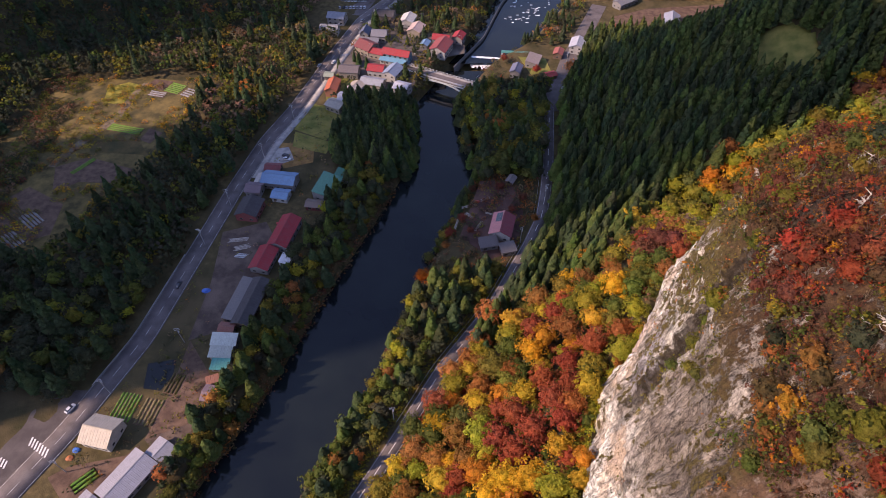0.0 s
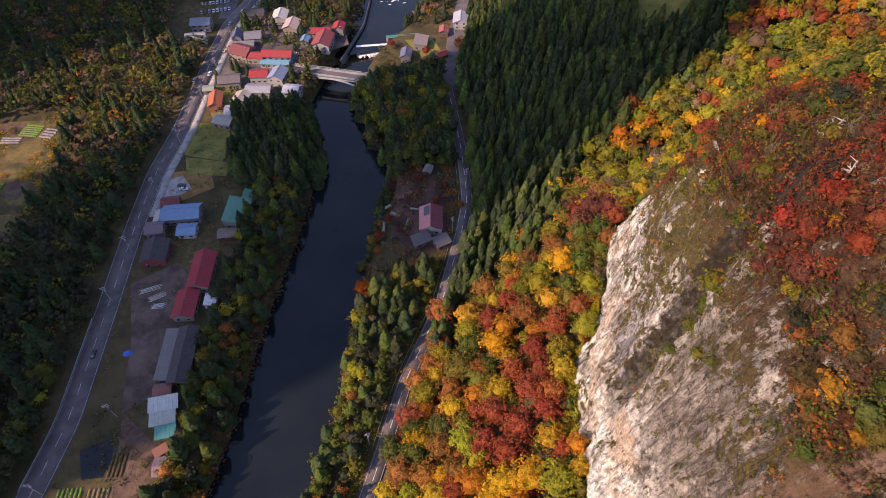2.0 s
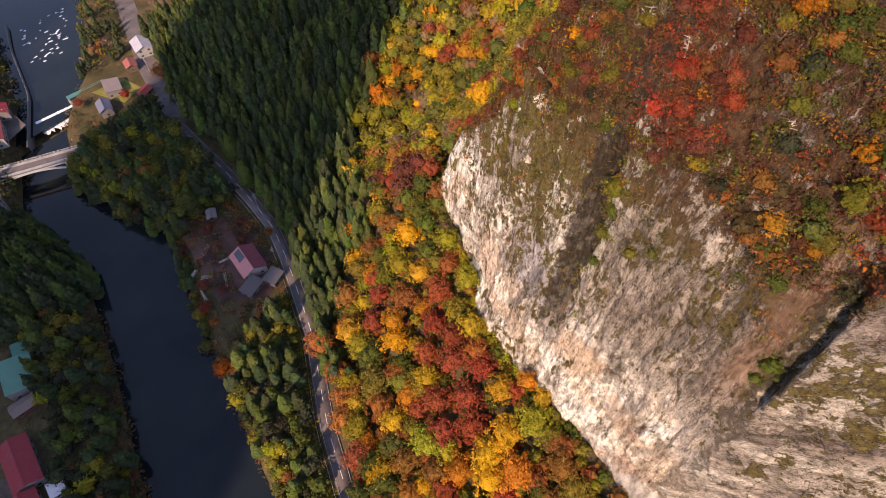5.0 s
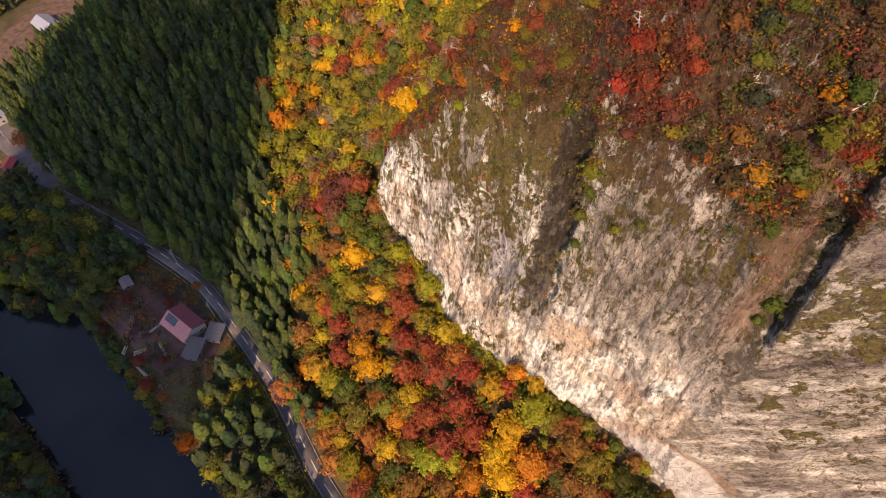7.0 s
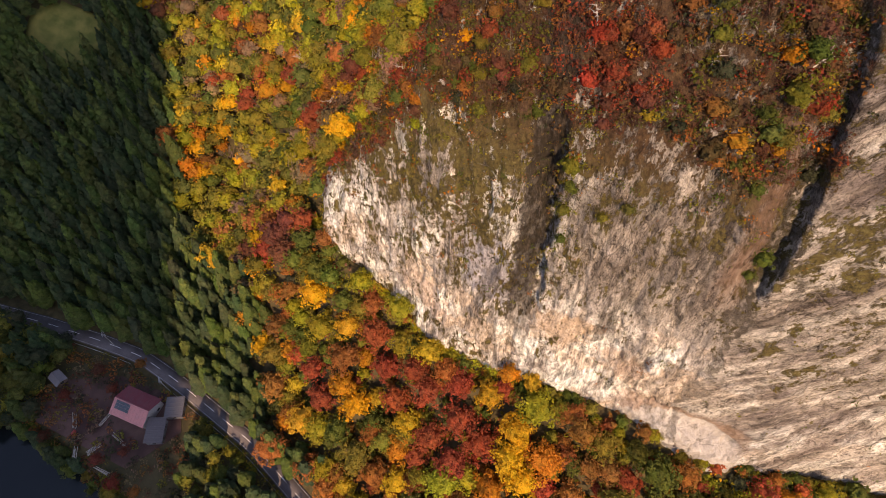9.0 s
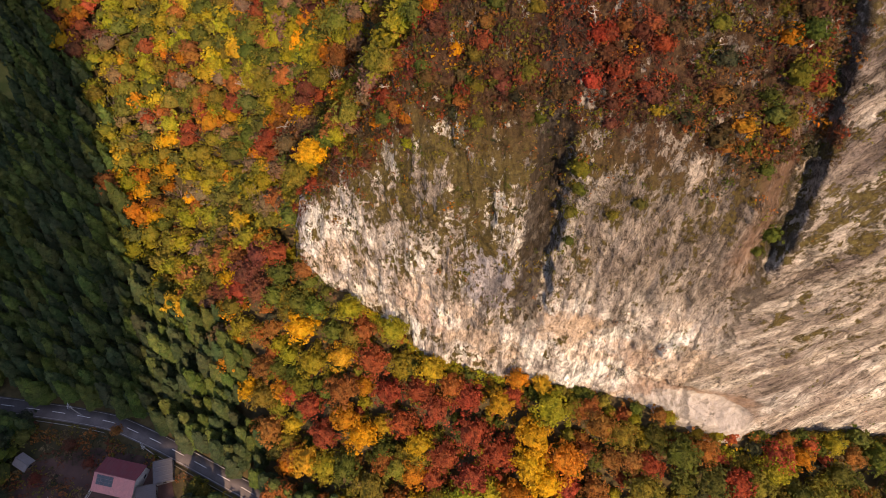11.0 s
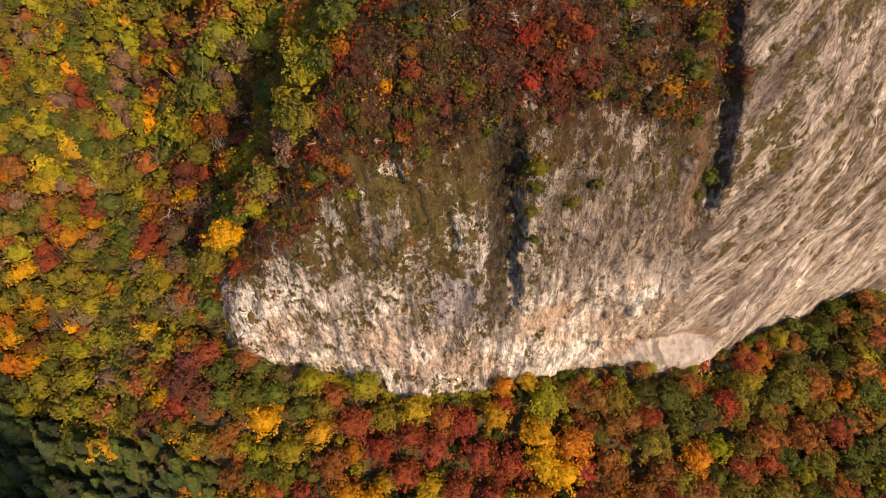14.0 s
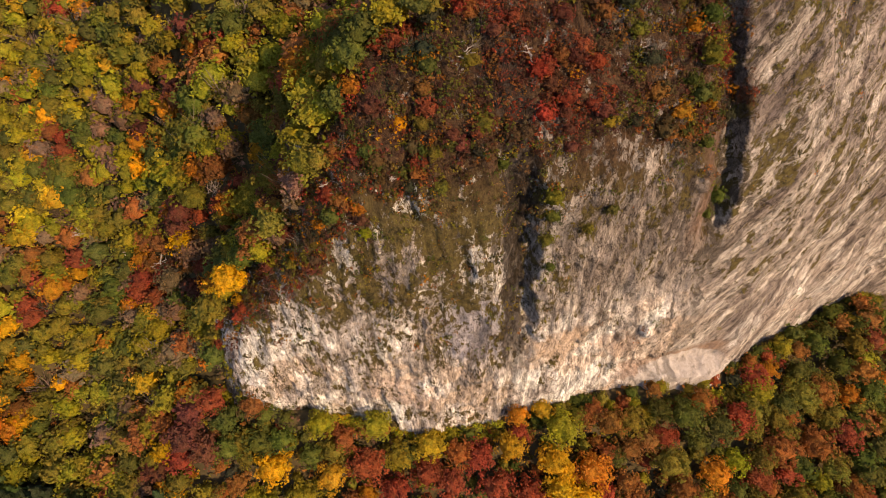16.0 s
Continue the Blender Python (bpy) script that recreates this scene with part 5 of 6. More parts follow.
house(-84, 191, 78, 19, 9, 4.2, 2.2, R_RED, GREYW, "long storehouse with a bright red metal roof", name="storehouse")
house(-90.5, 174, 78, 13, 8.5, 3.6, 1.8, R_RED, GREYW, "lower storehouse with a bright red metal roof", name="storehouse")
house(-80.5, 174, 78, 5, 4.5, 3.0, 0.6, (0.7, 0.7, 0.72), WHITE, "small shed with a white metal roof", name="shed", ridge=1)
house(-90.5, 149, 79, 24, 7.5, 3.6, 1.4, R_DARK, TIMBER, "long timber shed with a dark felt roof", name="shed", second=(0.07, 0.06, 0.06))
house(-97, 151, 79, 22, 5, 2.8, 0.7, (0.2, 0.18, 0.17), TIMBER, "lean-to with a grey-brown sheet roof", name="shed", ridge=1)
house(-98, 136, -8, 6, 4, 2.6, 0.9, (0.3, 0.12, 0.09), TIMBER, "small shed with a rusty roof", name="shed")
house(-97, 129.6, -3, 9.8, 5, 3.4, 1.1, R_PALE, GREYW, "shed with a pale green-grey metal roof", name="shed", ridge=1)
house(-97.2, 124, -3, 8.4, 4.6, 2.9, 0.8, (0.42, 0.46, 0.40), GREYW, "low shed with a mossy pale roof", name="shed", ridge=1)
house(-96, 118.6, -3, 6.5, 4.4, 2.5, 0.6, R_TEAL, GREYW, "low shed with a teal metal roof", name="shed", ridge=1)
house(-97.5, 112, 20, 4, 3, 2.2, 0.5, (0.26, 0.1, 0.06), TIMBER, "tiny shed with a rust brown roof", name="shed", ridge=1)
house(-96, 105.5, -8, 6, 6, 2.8, 0.9, R_MAUVE, TIMBER, "shed with a weathered mauve roof", name="shed")
# the cream roof's north slope is painted greyer to stand for its shade
house(-132, 89.5, -12, 11, 10.5, 4.6, 2.6, R_TAN, (0.5, 0.47, 0.42), "two-storey house with a cream metal roof", storeys=2, second=(0.36, 0.34, 0.3))
house(-116.5, 73, 60, 17, 10.5, 3.6, 1.8, (0.30, 0.31, 0.36), GREYW, "long farmhouse with a grey and white metal roof", second=(0.32, 0.32, 0.36))
house(-107.5, 82.8, 60, 6, 8.5, 3.2, 1.2, (0.26, 0.27, 0.31), GREYW, "farm annex with a slate grey roof", second=(0.32, 0.32, 0.36))
house(-128, 62, 60, 10, 8, 3.2, 1.4, (0.32, 0.33, 0.37), GREYW, "farm outbuilding with a grey roof", second=(0.31, 0.31, 0.35))
# the village
house(-41, 355, -19, 18, 7, 5.6, 2.2, R_RED, (0.16, 0.32, 0.42), "shop house with a bright red roof and blue walls", storeys=2)
house(-43.5, 349.5, -19, 17, 3.4, 3.0, 0.7, (0.14, 0.34, 0.46), WHITE, "shopfront canopy building with a blue roof", name="shop", ridge=1)
house(-62, 366, -38, 12, 11, 5.0, 2.8, R_DRED, CREAM, "house with a deep red roof and cream walls", storeys=2)
house(-54, 359, -22, 10, 7, 4.4, 1.6, R_RED, CREAM, "house with a red metal roof", storeys=2)
house(-12, 364, 68, 15, 11, 5.4, 2.6, (0.28, 0.06, 0.06), WHITE, "white-walled inn with a dark red roof", storeys=2)
house(-12, 376, -14, 11, 7, 5, 1.8, R_RED, GREYW, "house with a bright red roof", storeys=2)
house(0, 371, 70, 8, 7, 4.6, 1.8, R_RED, GREYW, "house with a red roof", storeys=2)
house(-23, 371, 70, 6, 5, 3.6, 1.2, R_BLUE, GREYW, "small shed with a blue roof", name="shed")
house(-78.5, 318, 84, 12, 7, 4.8, 1.8, R_ORANGE, (0.35, 0.14, 0.08), "tall shed with an orange-rust roof", name="shed")
house(-70.5, 337, -7, 12, 8.5, 4.6, 2.0, (0.15, 0.125, 0.125), (0.3, 0.26, 0.22), "house with a dark brown tiled roof", storeys=2)
house(-83, 333, -7, 5.5, 5, 3.0, 0.9, (0.3, 0.34, 0.26), GREYW, "small hut with a grey-green roof", name="shed")
house(-53, 338, -13, 10, 8, 4.6, 1.8, R_RED, WHITE, "white-walled house with a red roof", storeys=2)
house(-42, 333, 64, 11, 9, 5.6, 2.2, (0.22, 0.28, 0.38), WHITE, "two-storey white house with a blue-grey roof", storeys=2)
house(-54, 323, -17, 14, 8, 4.2, 1.6, (0.32, 0.33, 0.36), CREAM, "long house with a grey metal roof", storeys=1)
house(-35, 315.5, -25, 8.5, 8, 5.4, 1.8, (0.55, 0.55, 0.6), WHITE, "small two-storey white house with a pale roof", storeys=2)
house(-64.5, 317, 62, 9, 8, 4.0, 1.6, (0.42, 0.36, 0.3), GREYW, "house with a faded tan roof")
house(-60, 309, -20, 9, 7, 3.6, 1.5, R_BROWN, GREYW, "house with a brown tiled roof")
house(-69, 306, -10, 8, 8, 4.2, 1.4, (0.42, 0.42, 0.46), GREYW, "house with a light grey roof")
house(-74, 299, -30, 10, 8, 3.8, 1.4, (0.40, 0.36, 0.30), CREAM, "house with a weathered buff roof")
house(-36.5, 404, 75, 11, 9, 4.6, 2.0, (0.55, 0.52, 0.48), WHITE, "white house with a pale roof", storeys=2)
house(-30, 390, 70, 11, 9, 4.6, 2.0, (0.52, 0.38, 0.34), CREAM, "cream house with a pinkish roof", storeys=2)
house(-55, 383, -8, 10, 9, 4.6, 2.0, R_GREY, GREYW, "house with a grey tiled roof", storeys=2)
house(-65, 384, 80, 8, 6, 5.4, 2.6, R_NAVY, GREYW, "narrow house with a steep navy roof", storeys=2)
house(-62, 376, -10, 13, 5, 3.0, 0.8, R_GREY, GREYW, "low long shed with a grey roof", name="shed", ridge=1)
house(-53, 412, -10, 12, 10, 4.6, 2.2, R_DARK, (0.3, 0.24, 0.2), "dark timber house with a dark roof", storeys=2)
house(-88, 408, -12, 12, 9, 5.2, 2.2, (0.24, 0.26, 0.3), (0.36, 0.33, 0.3), "two-storey house with a slate roof", storeys=2)
house(-91, 391, -8, 12, 8, 4.8, 1.8, (0.28, 0.28, 0.3), WHITE, "two-storey house with a grey roof", storeys=2)
house(-72, 448, -8, 14, 8, 5.2, 1.8, (0.32, 0.33, 0.36), WHITE, "two-storey building with a grey roof", storeys=2)
house(-38, 452, -8, 12, 9, 5.2, 2.0, (0.34, 0.33, 0.4), WHITE, "two-storey white house with a grey roof", storeys=2)
house(-100.4, 464, -43, 42, 12, 9.0, 1.5, (0.42, 0.30, 0.28), (0.62, 0.5, 0.46), "long three-storey building with a pinkish facade", storeys=3, name="hotel")
# east bank
house(80, 360, 72, 12, 9, 5.0, 2.0, (0.42, 0.43, 0.48), WHITE, "white house with a grey roof", z=7.7, storeys=2)
house(88, 356.5, 72, 8, 5, 3.6, 1.0, (0.2, 0.4, 0.5), GREYW, "annex with a light blue roof", z=7.7)
house(49, 343, 70, 11, 8, 3.6, 1.2, (0.26, 0.21, 0.2), GREYW, "pump house with a brown flat-pitched roof", z=7.7, name="pump_house", ridge=1)
house(37, 331, 72, 9, 6, 4.2, 1.6, (0.14, 0.15, 0.22), GREYW, "shed with a dark slate roof", z=7.7, name="shed")
house(66.5, 352, 72, 7, 5.5, 3.6, 1.2, (0.34, 0.1, 0.08), TIMBER, "shed with a rusty red roof", z=7.7, name="shed")
house(59, 327, 20, 6, 5, 2.6, 0.8, (0.4, 0.05, 0.04), TIMBER, "low shed with a red roof", z=7.7, name="shed")
house(150, 390, 74, 14, 10, 5.0, 2.4, (0.3, 0.32, 0.38), WHITE, "white farmhouse with a slate blue roof", z=float(land(150, 390)) - 0.2, storeys=2)
house(124, 422, 35, 18, 8, 4.0, 1.6, R_GREY, GREYW, "long barn with a grey roof", z=float(land(124, 422)) - 0.2, name="barn")
pink = house(21.5, 194, 76, 13.5, 10, 4.2, 2.6, (0.26, 0.05, 0.06), WHITE, "riverside house with a red and pink metal roof and solar panels", z=7.7, storeys=2, second=R_PINK)
sl = 2.6 / 5.0
for i in range(4):
    for j in range(3):
        x0, y0 = 0.2 + i * 1.45, 0.7 + j * 1.05
        m = pose(0, 0, 4.2 + 2.6 + 0.36, -math.degrees(math.atan(sl)), 0, 0)
        part("solar_panel", box(bmesh.new(), x0, y0, 0.02, x0 + 1.38, y0 + 0.98, 0.07, m), GLASS, pink, "dark grey solar panel")
house(14.5, 184, 12, 8, 5.5, 3.0, 1.0, (0.13, 0.11, 0.11), GREYW, "annex with a grey-brown felt roof", z=7.7, name="shed", ridge=1)
house(23.5, 180.5, 14, 6.5, 5.5, 3.2, 0.8, (0.12, 0.11, 0.115), GREYW, "annex with a dark flat-pitched roof", z=7.7, name="shed", ridge=1)
house(28, 229, 60, 5, 3.5, 2.2, 0.8, (0.22, 0.2, 0.2), TIMBER, "small hut with a grey roof", z=7.7, name="shed")

# ---------------------------------------------------------------- bridge and weir


def bridge():
    a, b = Vector((*site(-33, 337.5), 0)), Vector((*site(12, 314.5), 0))
    L = (b - a).length
    yaw = math.degrees(math.atan2(b.y - a.y, b.x - a.x))
    t = thing("bridge", pose((a.x + b.x) / 2, (a.y + b.y) / 2, 0, 0, 0, yaw), "white steel arch road bridge over the river", "bridge")
    part("deck", boxes((-L / 2 - 3, -3.6, 8.1, L / 2 + 3, 3.6, 8.75)), ASPHALT, t, "asphalt bridge deck")
    for s in (-1, 1):
        part("footway", boxes((-L / 2 - 3, s * 3.0 - 0.9, 8.75, L / 2 + 3, s * 3.0 + 0.9, 8.95)), CONCRETE, t)
        bm = boxes((-L / 2, s * 3.8 - 0.05, 9.85, L / 2, s * 3.8 + 0.05, 9.97), (-L / 2, s * 3.8 - 0.03, 9.35, L / 2, s * 3.8 + 0.03, 9.43))
        for i in range(25):
            x = -L / 2 + L * i / 24
            box(bm, x - 0.05, s * 3.8 - 0.05, 8.75, x + 0.05, s * 3.8 + 0.05, 9.9)
        part("railing", bm, paint((0.6, 0.62, 0.64), 0.5), t, "pale steel railing")
        part("girder", boxes((-L / 2 - 2, s * 3.2 - 0.25, 7.2, L / 2 + 2, s * 3.2 + 0.25, 8.1)), paint((0.5, 0.56, 0.6), 0.5), t)
        bm = bmesh.new()
        pts = [(-L / 2 + 3 + (L - 6) * i / 16, 1.5 + 5.6 * (1 - (2 * i / 16 - 1) ** 2)) for i in range(17)]
        prev = None
        for x0, z0 in pts:
            ring = [bm.verts.new((x0, s * 3.2 + p, z0 + q)) for p, q in ((-0.35, -0.4), (0.35, -0.4), (0.35, 0.4), (-0.35, 0.4))]
            if prev:
                for i in range(4):
                    bm.faces.new((prev[i], prev[(i + 1) % 4], ring[(i + 1) % 4], ring[i]))
            prev = ring
        part("arch", bm, paint((0.5, 0.56, 0.6), 0.5), t, "pale blue-grey steel arch")
        for x0, z0 in pts[2:-2:2]:
            if z0 < 6.9:
                part("strut", boxes((x0 - 0.15, s * 3.2 - 0.15, z0, x0 + 0.15, s * 3.2 + 0.15, 7.3)), paint((0.5, 0.56, 0.6), 0.5), t)
        part("abutment", boxes((s * L / 2 - 1.5, -3.6, -3, s * L / 2 + 3, 3.6, 8.1)), CONCRETE, t)


bridge()


def weir():
    t = thing("weir", pose(*site(20, 360.5), 0, 0, 0, -8), "concrete weir with spilling white water and teal gates", "weir")
    part("sill", boxes((-20, -1.2, -3, 30, 1.2, 1.95)), CONCRETE, t)
    bm = bmesh.new()
    rr = random.Random(3)
    n = 24
    prev = None
    for i in range(n + 1):
        x = -11 + 20 * i / n
        ring = [bm.verts.new((x, y + rr.uniform(-0.25, 0.25), z + rr.uniform(-0.08, 0.12))) for y, z in ((1.0, 2.08), (-0.9, 2.1), (-1.8, 1.2), (-2.6, 0.3), (-7.5 - rr.random() * 4.5, 0.12))]
        if prev:
            for q in range(4):
                bm.faces.new((prev[q], prev[q + 1], ring[q + 1], ring[q]))
        prev = ring
    part("falling_water", bm, FOAM, t, "white spilling water")
    teal = paint((0.12, 0.42, 0.4), 0.5)
    for i in range(4):
        x = 9.5 + 6.6 * i
        part("pier", boxes((x - 0.5, -2, -2, x + 0.5, 2, 5)), CONCRETE, t)
        part("gate_post", boxes((x - 0.2, -0.25, 5, x + 0.2, 0.25, 7.4)), teal, t)
    for i in range(3):
        x = 9.5 + 6.6 * i
        part("gate", boxes((x + 0.5, -0.2, 0.5, x + 6.1, 0.2, 3.2)), teal, t, "teal steel sluice gate")
    part("walkway", boxes((9, -0.7, 6.6, 30, 0.7, 6.95), (9, -0.75, 7.0, 30, -0.68, 7.9), (9, 0.68, 7.0, 30, 0.75, 7.9)), teal, t, "teal gangway over the gates")


weir()
yy = np.arange(346, 460, 4.0)
wl = np.concatenate([np.c_[WBANK(yy) + 1.5, yy, np.full(len(yy), z)] for z in (-2.0, 4.2)])
wl = np.concatenate([wl, np.c_[WBANK(yy) + 0.7, yy, np.full(len(yy), 4.2)]])
k = len(yy)
wf = np.array([(i, i + 1, i + 1 + k, i + k) for i in range(k - 1)] + [(i + k, i + 1 + k, i + 1 + 2 * k, i + 2 * k) for i in range(k - 1)])
tagged(new("embankment_wall", mesh_from("embankment_wall", wl, wf, paint((0.16, 0.15, 0.14), 0.9))), "grey concrete river wall", "wall", kind="structure")

# ---------------------------------------------------------------- cars, poles, small things


def car_proto(colour, label, boxy=False):
    t = thing("car", Matrix(), label, "car", "cars")
    L, W = (4.3, 1.7)
    def loft(sections):
        bm = bmesh.new()
        prev = None
        for x, w, z0, z1 in sections:
            ring = [bm.verts.new((x, y, z)) for y, z in ((-w, z0), (w, z0), (w, z1 - 0.12), (w * 0.86, z1), (-w * 0.86, z1), (-w, z1 - 0.12))]
            if prev:
                for i in range(6):
                    bm.faces.new((prev[i], prev[(i + 1) % 6], ring[(i + 1) % 6], ring[i]))
            else:
                bm.faces.new(ring[::-1])
            prev = ring
        bm.faces.new(prev)
        return bm
    part("body", loft([(-2.15, 0.72, 0.45, 0.8), (-2.0, 0.84, 0.3, 0.95), (-0.9, 0.86, 0.28, 1.0), (1.0, 0.86, 0.28, 0.98), (1.9, 0.82, 0.3, 0.82), (2.15, 0.68, 0.42, 0.68)]), paint(colour, 0.25), t)
    part("windows", loft([(-1.95 if boxy else -1.7, 0.74, 0.94, 1.0), (-1.6 if boxy else -1.2, 0.7, 0.94, 1.42), (0.35, 0.7, 0.94, 1.44), (1.15, 0.74, 0.94, 1.0)]), GLASS, t, "dark car windows")
    part("roof", boxes((-1.45 if boxy else -1.1, -0.62, 1.42, 0.3, 0.62, 1.49)), paint(colour, 0.25), t)
    for x in (-1.3, 1.35):
        for s in (-1, 1):
            bm = bmesh.new()
            tube(bm, (x, s * 0.70, 0.31), (x, s * 0.88, 0.31), 0.31, 0.31, 12)
            wheel = part("wheel", bm, paint((0.02, 0.02, 0.02), 0.8), t)
            bm = bmesh.new()
            tube(bm, (x, s * 0.86, 0.31), (x, s * 0.9, 0.31), 0.18, 0.17, 10)
            part("rim", bm, STEEL, wheel)
    return t


CARS = [car_proto((0.75, 0.75, 0.76), "white saloon car on the asphalt"), car_proto((0.05, 0.05, 0.06), "black saloon car with tinted windows"), car_proto((0.4, 0.41, 0.43), "small boxy silver hatchback car", True)]
CARS[0].matrix_world = pose(*site(-150, 100), FLOOR + 0.25, 0, 0, 62)
CARS[1].matrix_world = pose(*site(-96, 250), FLOOR + 0.1, 0, 0, -12)
CARS[2].matrix_world = pose(*site(-92, 341), FLOOR + 0.1, 0, 0, 72)
for k, x, y, z, yaw in ((0, -95, 247.3, 0.1, -12), (1, -127, 160, 0.24, 79), (0, -83, 345, 0.24, 72), (2, -70, 400, 0.24, 70), (0, -86, 394, 0.1, 10), (0, 69, 318, -0.1, 60)):
    copy_thing(CARS[k], pose(*site(x, y), FLOOR + z, 0, 0, yaw))
rr = random.Random(5)
for row in range(2):
    for i in range(8):
        copy_thing(CARS[rr.choice((0, 0, 0, 2, 2, 1))], pose(*site(-89 + i * 2.6 + rr.uniform(-0.2, 0.2), 420 + 11 * row), FLOOR + 0.1, 0, 0, 85 + rr.uniform(-4, 4)))


def utility_pole():
    t = thing("utility_pole", Matrix(), "grey concrete utility pole with crossarms", "pole", "utility poles")
    bm = bmesh.new()
    tube(bm, (0, 0, -0.5), (0, 0, 11), 0.19, 0.13, 8)
    part("shaft", bm, CONCRETE, t)
    for z in (10.4, 9.5):
        part("crossarm", boxes((-1.1, -0.06, z, 1.1, 0.06, z + 0.12)), STEEL, t)
    bm = bmesh.new()
    for x in (-0.95, -0.4, 0.4, 0.95):
        tube(bm, (x, 0, 10.5), (x, 0, 10.78), 0.06, 0.05, 6)
    part("insulators", bm, paint((0.7, 0.7, 0.7), 0.3), t)
    bm = bmesh.new()
    tube(bm, (0.35, 0, 7.9), (0.35, 0, 8.8), 0.25, 0.25, 8)
    part("transformer", bm, STEEL, t)
    return t


up = utility_pole()
up.matrix_world = pose(*site(-122.5, 185), FLOOR, 0, 0, 10)
for x, y in ((-115, 130), (-137.5, 107), (-141, 76), (-117, 212), (-107.5, 248), (-98, 284), (-86, 318), (-78, 345), (-68, 372), (-60, 396), (30, 186), (44.5, 215), (62, 300), (70, 338), (-24, 96)):
    copy_thing(up, pose(*site(x, y), FLOOR, 0, 0, rr.uniform(0, 60)))


def street_lamp():
    t = thing("street_lamp", Matrix(), "tall grey street lamp with a bent arm", "street lamp", "street lamps")
    bm = bmesh.new()
    tube(bm, (0, 0, 0), (0, 0, 7), 0.09, 0.06, 8)
    tube(bm, (0, 0, 7), (1.6, 0, 7.6), 0.06, 0.05, 6)
    part("pole", bm, STEEL, t)
    part("lamp_head", boxes((1.4, -0.15, 7.52, 2.1, 0.15, 7.68)), paint((0.7, 0.7, 0.7), 0.4), t)
    return t


sl0 = street_lamp()
sl0.matrix_world = pose(*site(-28, 343), 8.7, 0, 0, -120)
copy_thing(sl0, pose(*site(11, 314), 8.7, 0, 0, 60))
copy_thing(sl0, pose(*site(-60, 354), FLOOR, 0, 0, 80))
copy_thing(sl0, pose(*site(2, 366), FLOOR, 0, 0, 200))

# crosswalks at the junction
cw = thing("crosswalk", Matrix.Translation((5.5, 3.8, 0)), "white painted zebra crossing on asphalt", "crosswalk", kind="structure")
for k in range(7):
    part("stripe", boxes((-159.5 + k * 1.3, 87.2 - k * 0.75 - 1.6, FLOOR + 0.15, -158.9 + k * 1.3, 87.2 - k * 0.75 + 1.6, FLOOR + 0.25 + 0.012)), MARKING, cw)
for k in range(5):
    part("stripe", boxes((-170 + k * 1.3, 81 - k * 0.6 - 1.4, FLOOR + 0.1, -169.4 + k * 1.3, 81 - k * 0.6 + 1.4, FLOOR + 0.25 + 0.012)), MARKING, cw)


def pole_stack(x, y, yaw, n, L, mat, label):
    t = thing("pole_stack", pose(*site(x, y), FLOOR + 0.06, 0, 0, yaw), label, "pole stack", "yard clutter")
    r2 = random.Random(int(x * 3))
    for i in range(n):
        bm = bmesh.new()
        o = r2.uniform(-0.6, 0.6)
        tube(bm, (-L / 2 + o, i * 0.42 - n * 0.2, 0.14), (L / 2 + o, i * 0.42 - n * 0.2 + r2.uniform(-0.3, 0.3), 0.16), 0.14, 0.11, 6)
        part("pole", bm, mat, t)


pole_stack(-104, 183, 15, 7, 7, DEADWOOD, "stack of pale poles lying in the yard")
pole_stack(-107, 188, 8, 6, 9, DEADWOOD, "stack of long pale poles lying in the yard")
pole_stack(-103, 178, -5, 6, 5, STEEL, "stack of grey pipes lying in the yard")
pole_stack(10, 197, 62, 3, 7, DEADWOOD, "pale logs lying in the dirt yard")
pole_stack(17, 205, -20, 3, 6, DEADWOOD, "pale logs lying in the dirt yard")
pole_stack(3, 210, 20, 4, 5, DEADWOOD, "pale drift logs by the river")
pole_stack(-1, 198, 75, 3, 6, DEADWOOD, "pale drift logs by the river")
pole_stack(14, 216, 30, 4, 6, DEADWOOD, "pale logs lying in the dirt yard")
pole_stack(6, 204, -40, 5, 5, DEADWOOD, "pale drift logs by the river")


def tarpaulin(x, y, colour, label, s=1.0, z=FLOOR):
    bm = bmesh.new()
    r2 = random.Random(int(x + y * 3))
    bmesh.ops.create_icosphere(bm, subdivisions=2, radius=1.0)
    for v in bm.verts:
        v.co = Vector((v.co.x * 1.6 * s, v.co.y * 1.1 * s, max(-0.05, v.co.z) * 0.9 * s)) * r2.uniform(0.82, 1.15)
    me = bpy.data.meshes.new("tarpaulin")
    bm.to_mesh(me)
    bm.free()
    me.materials.append(paint(colour, 0.5))
    o = tagged(new("tarpaulin", me), label, "tarp heap", "yard clutter")
    o.location = (*site(x, y), z + 0.05)


tarpaulin(-114, 157, (0.04, 0.16, 0.55), "crumpled blue tarpaulin over a heap", 1.3)
tarpaulin(-141, 84, (0.05, 0.2, 0.6), "small heap under blue tarpaulin")
tarpaulin(-142, 81, (0.5, 0.16, 0.05), "orange covered heap beside the house")
tarpaulin(-90, 199, (0.5, 0.04, 0.04), "small red machine cover in the yard", 0.6)
tarpaulin(10, 214, (0.5, 0.06, 0.04), "red covered machine by the hut", 0.8, 7.8)


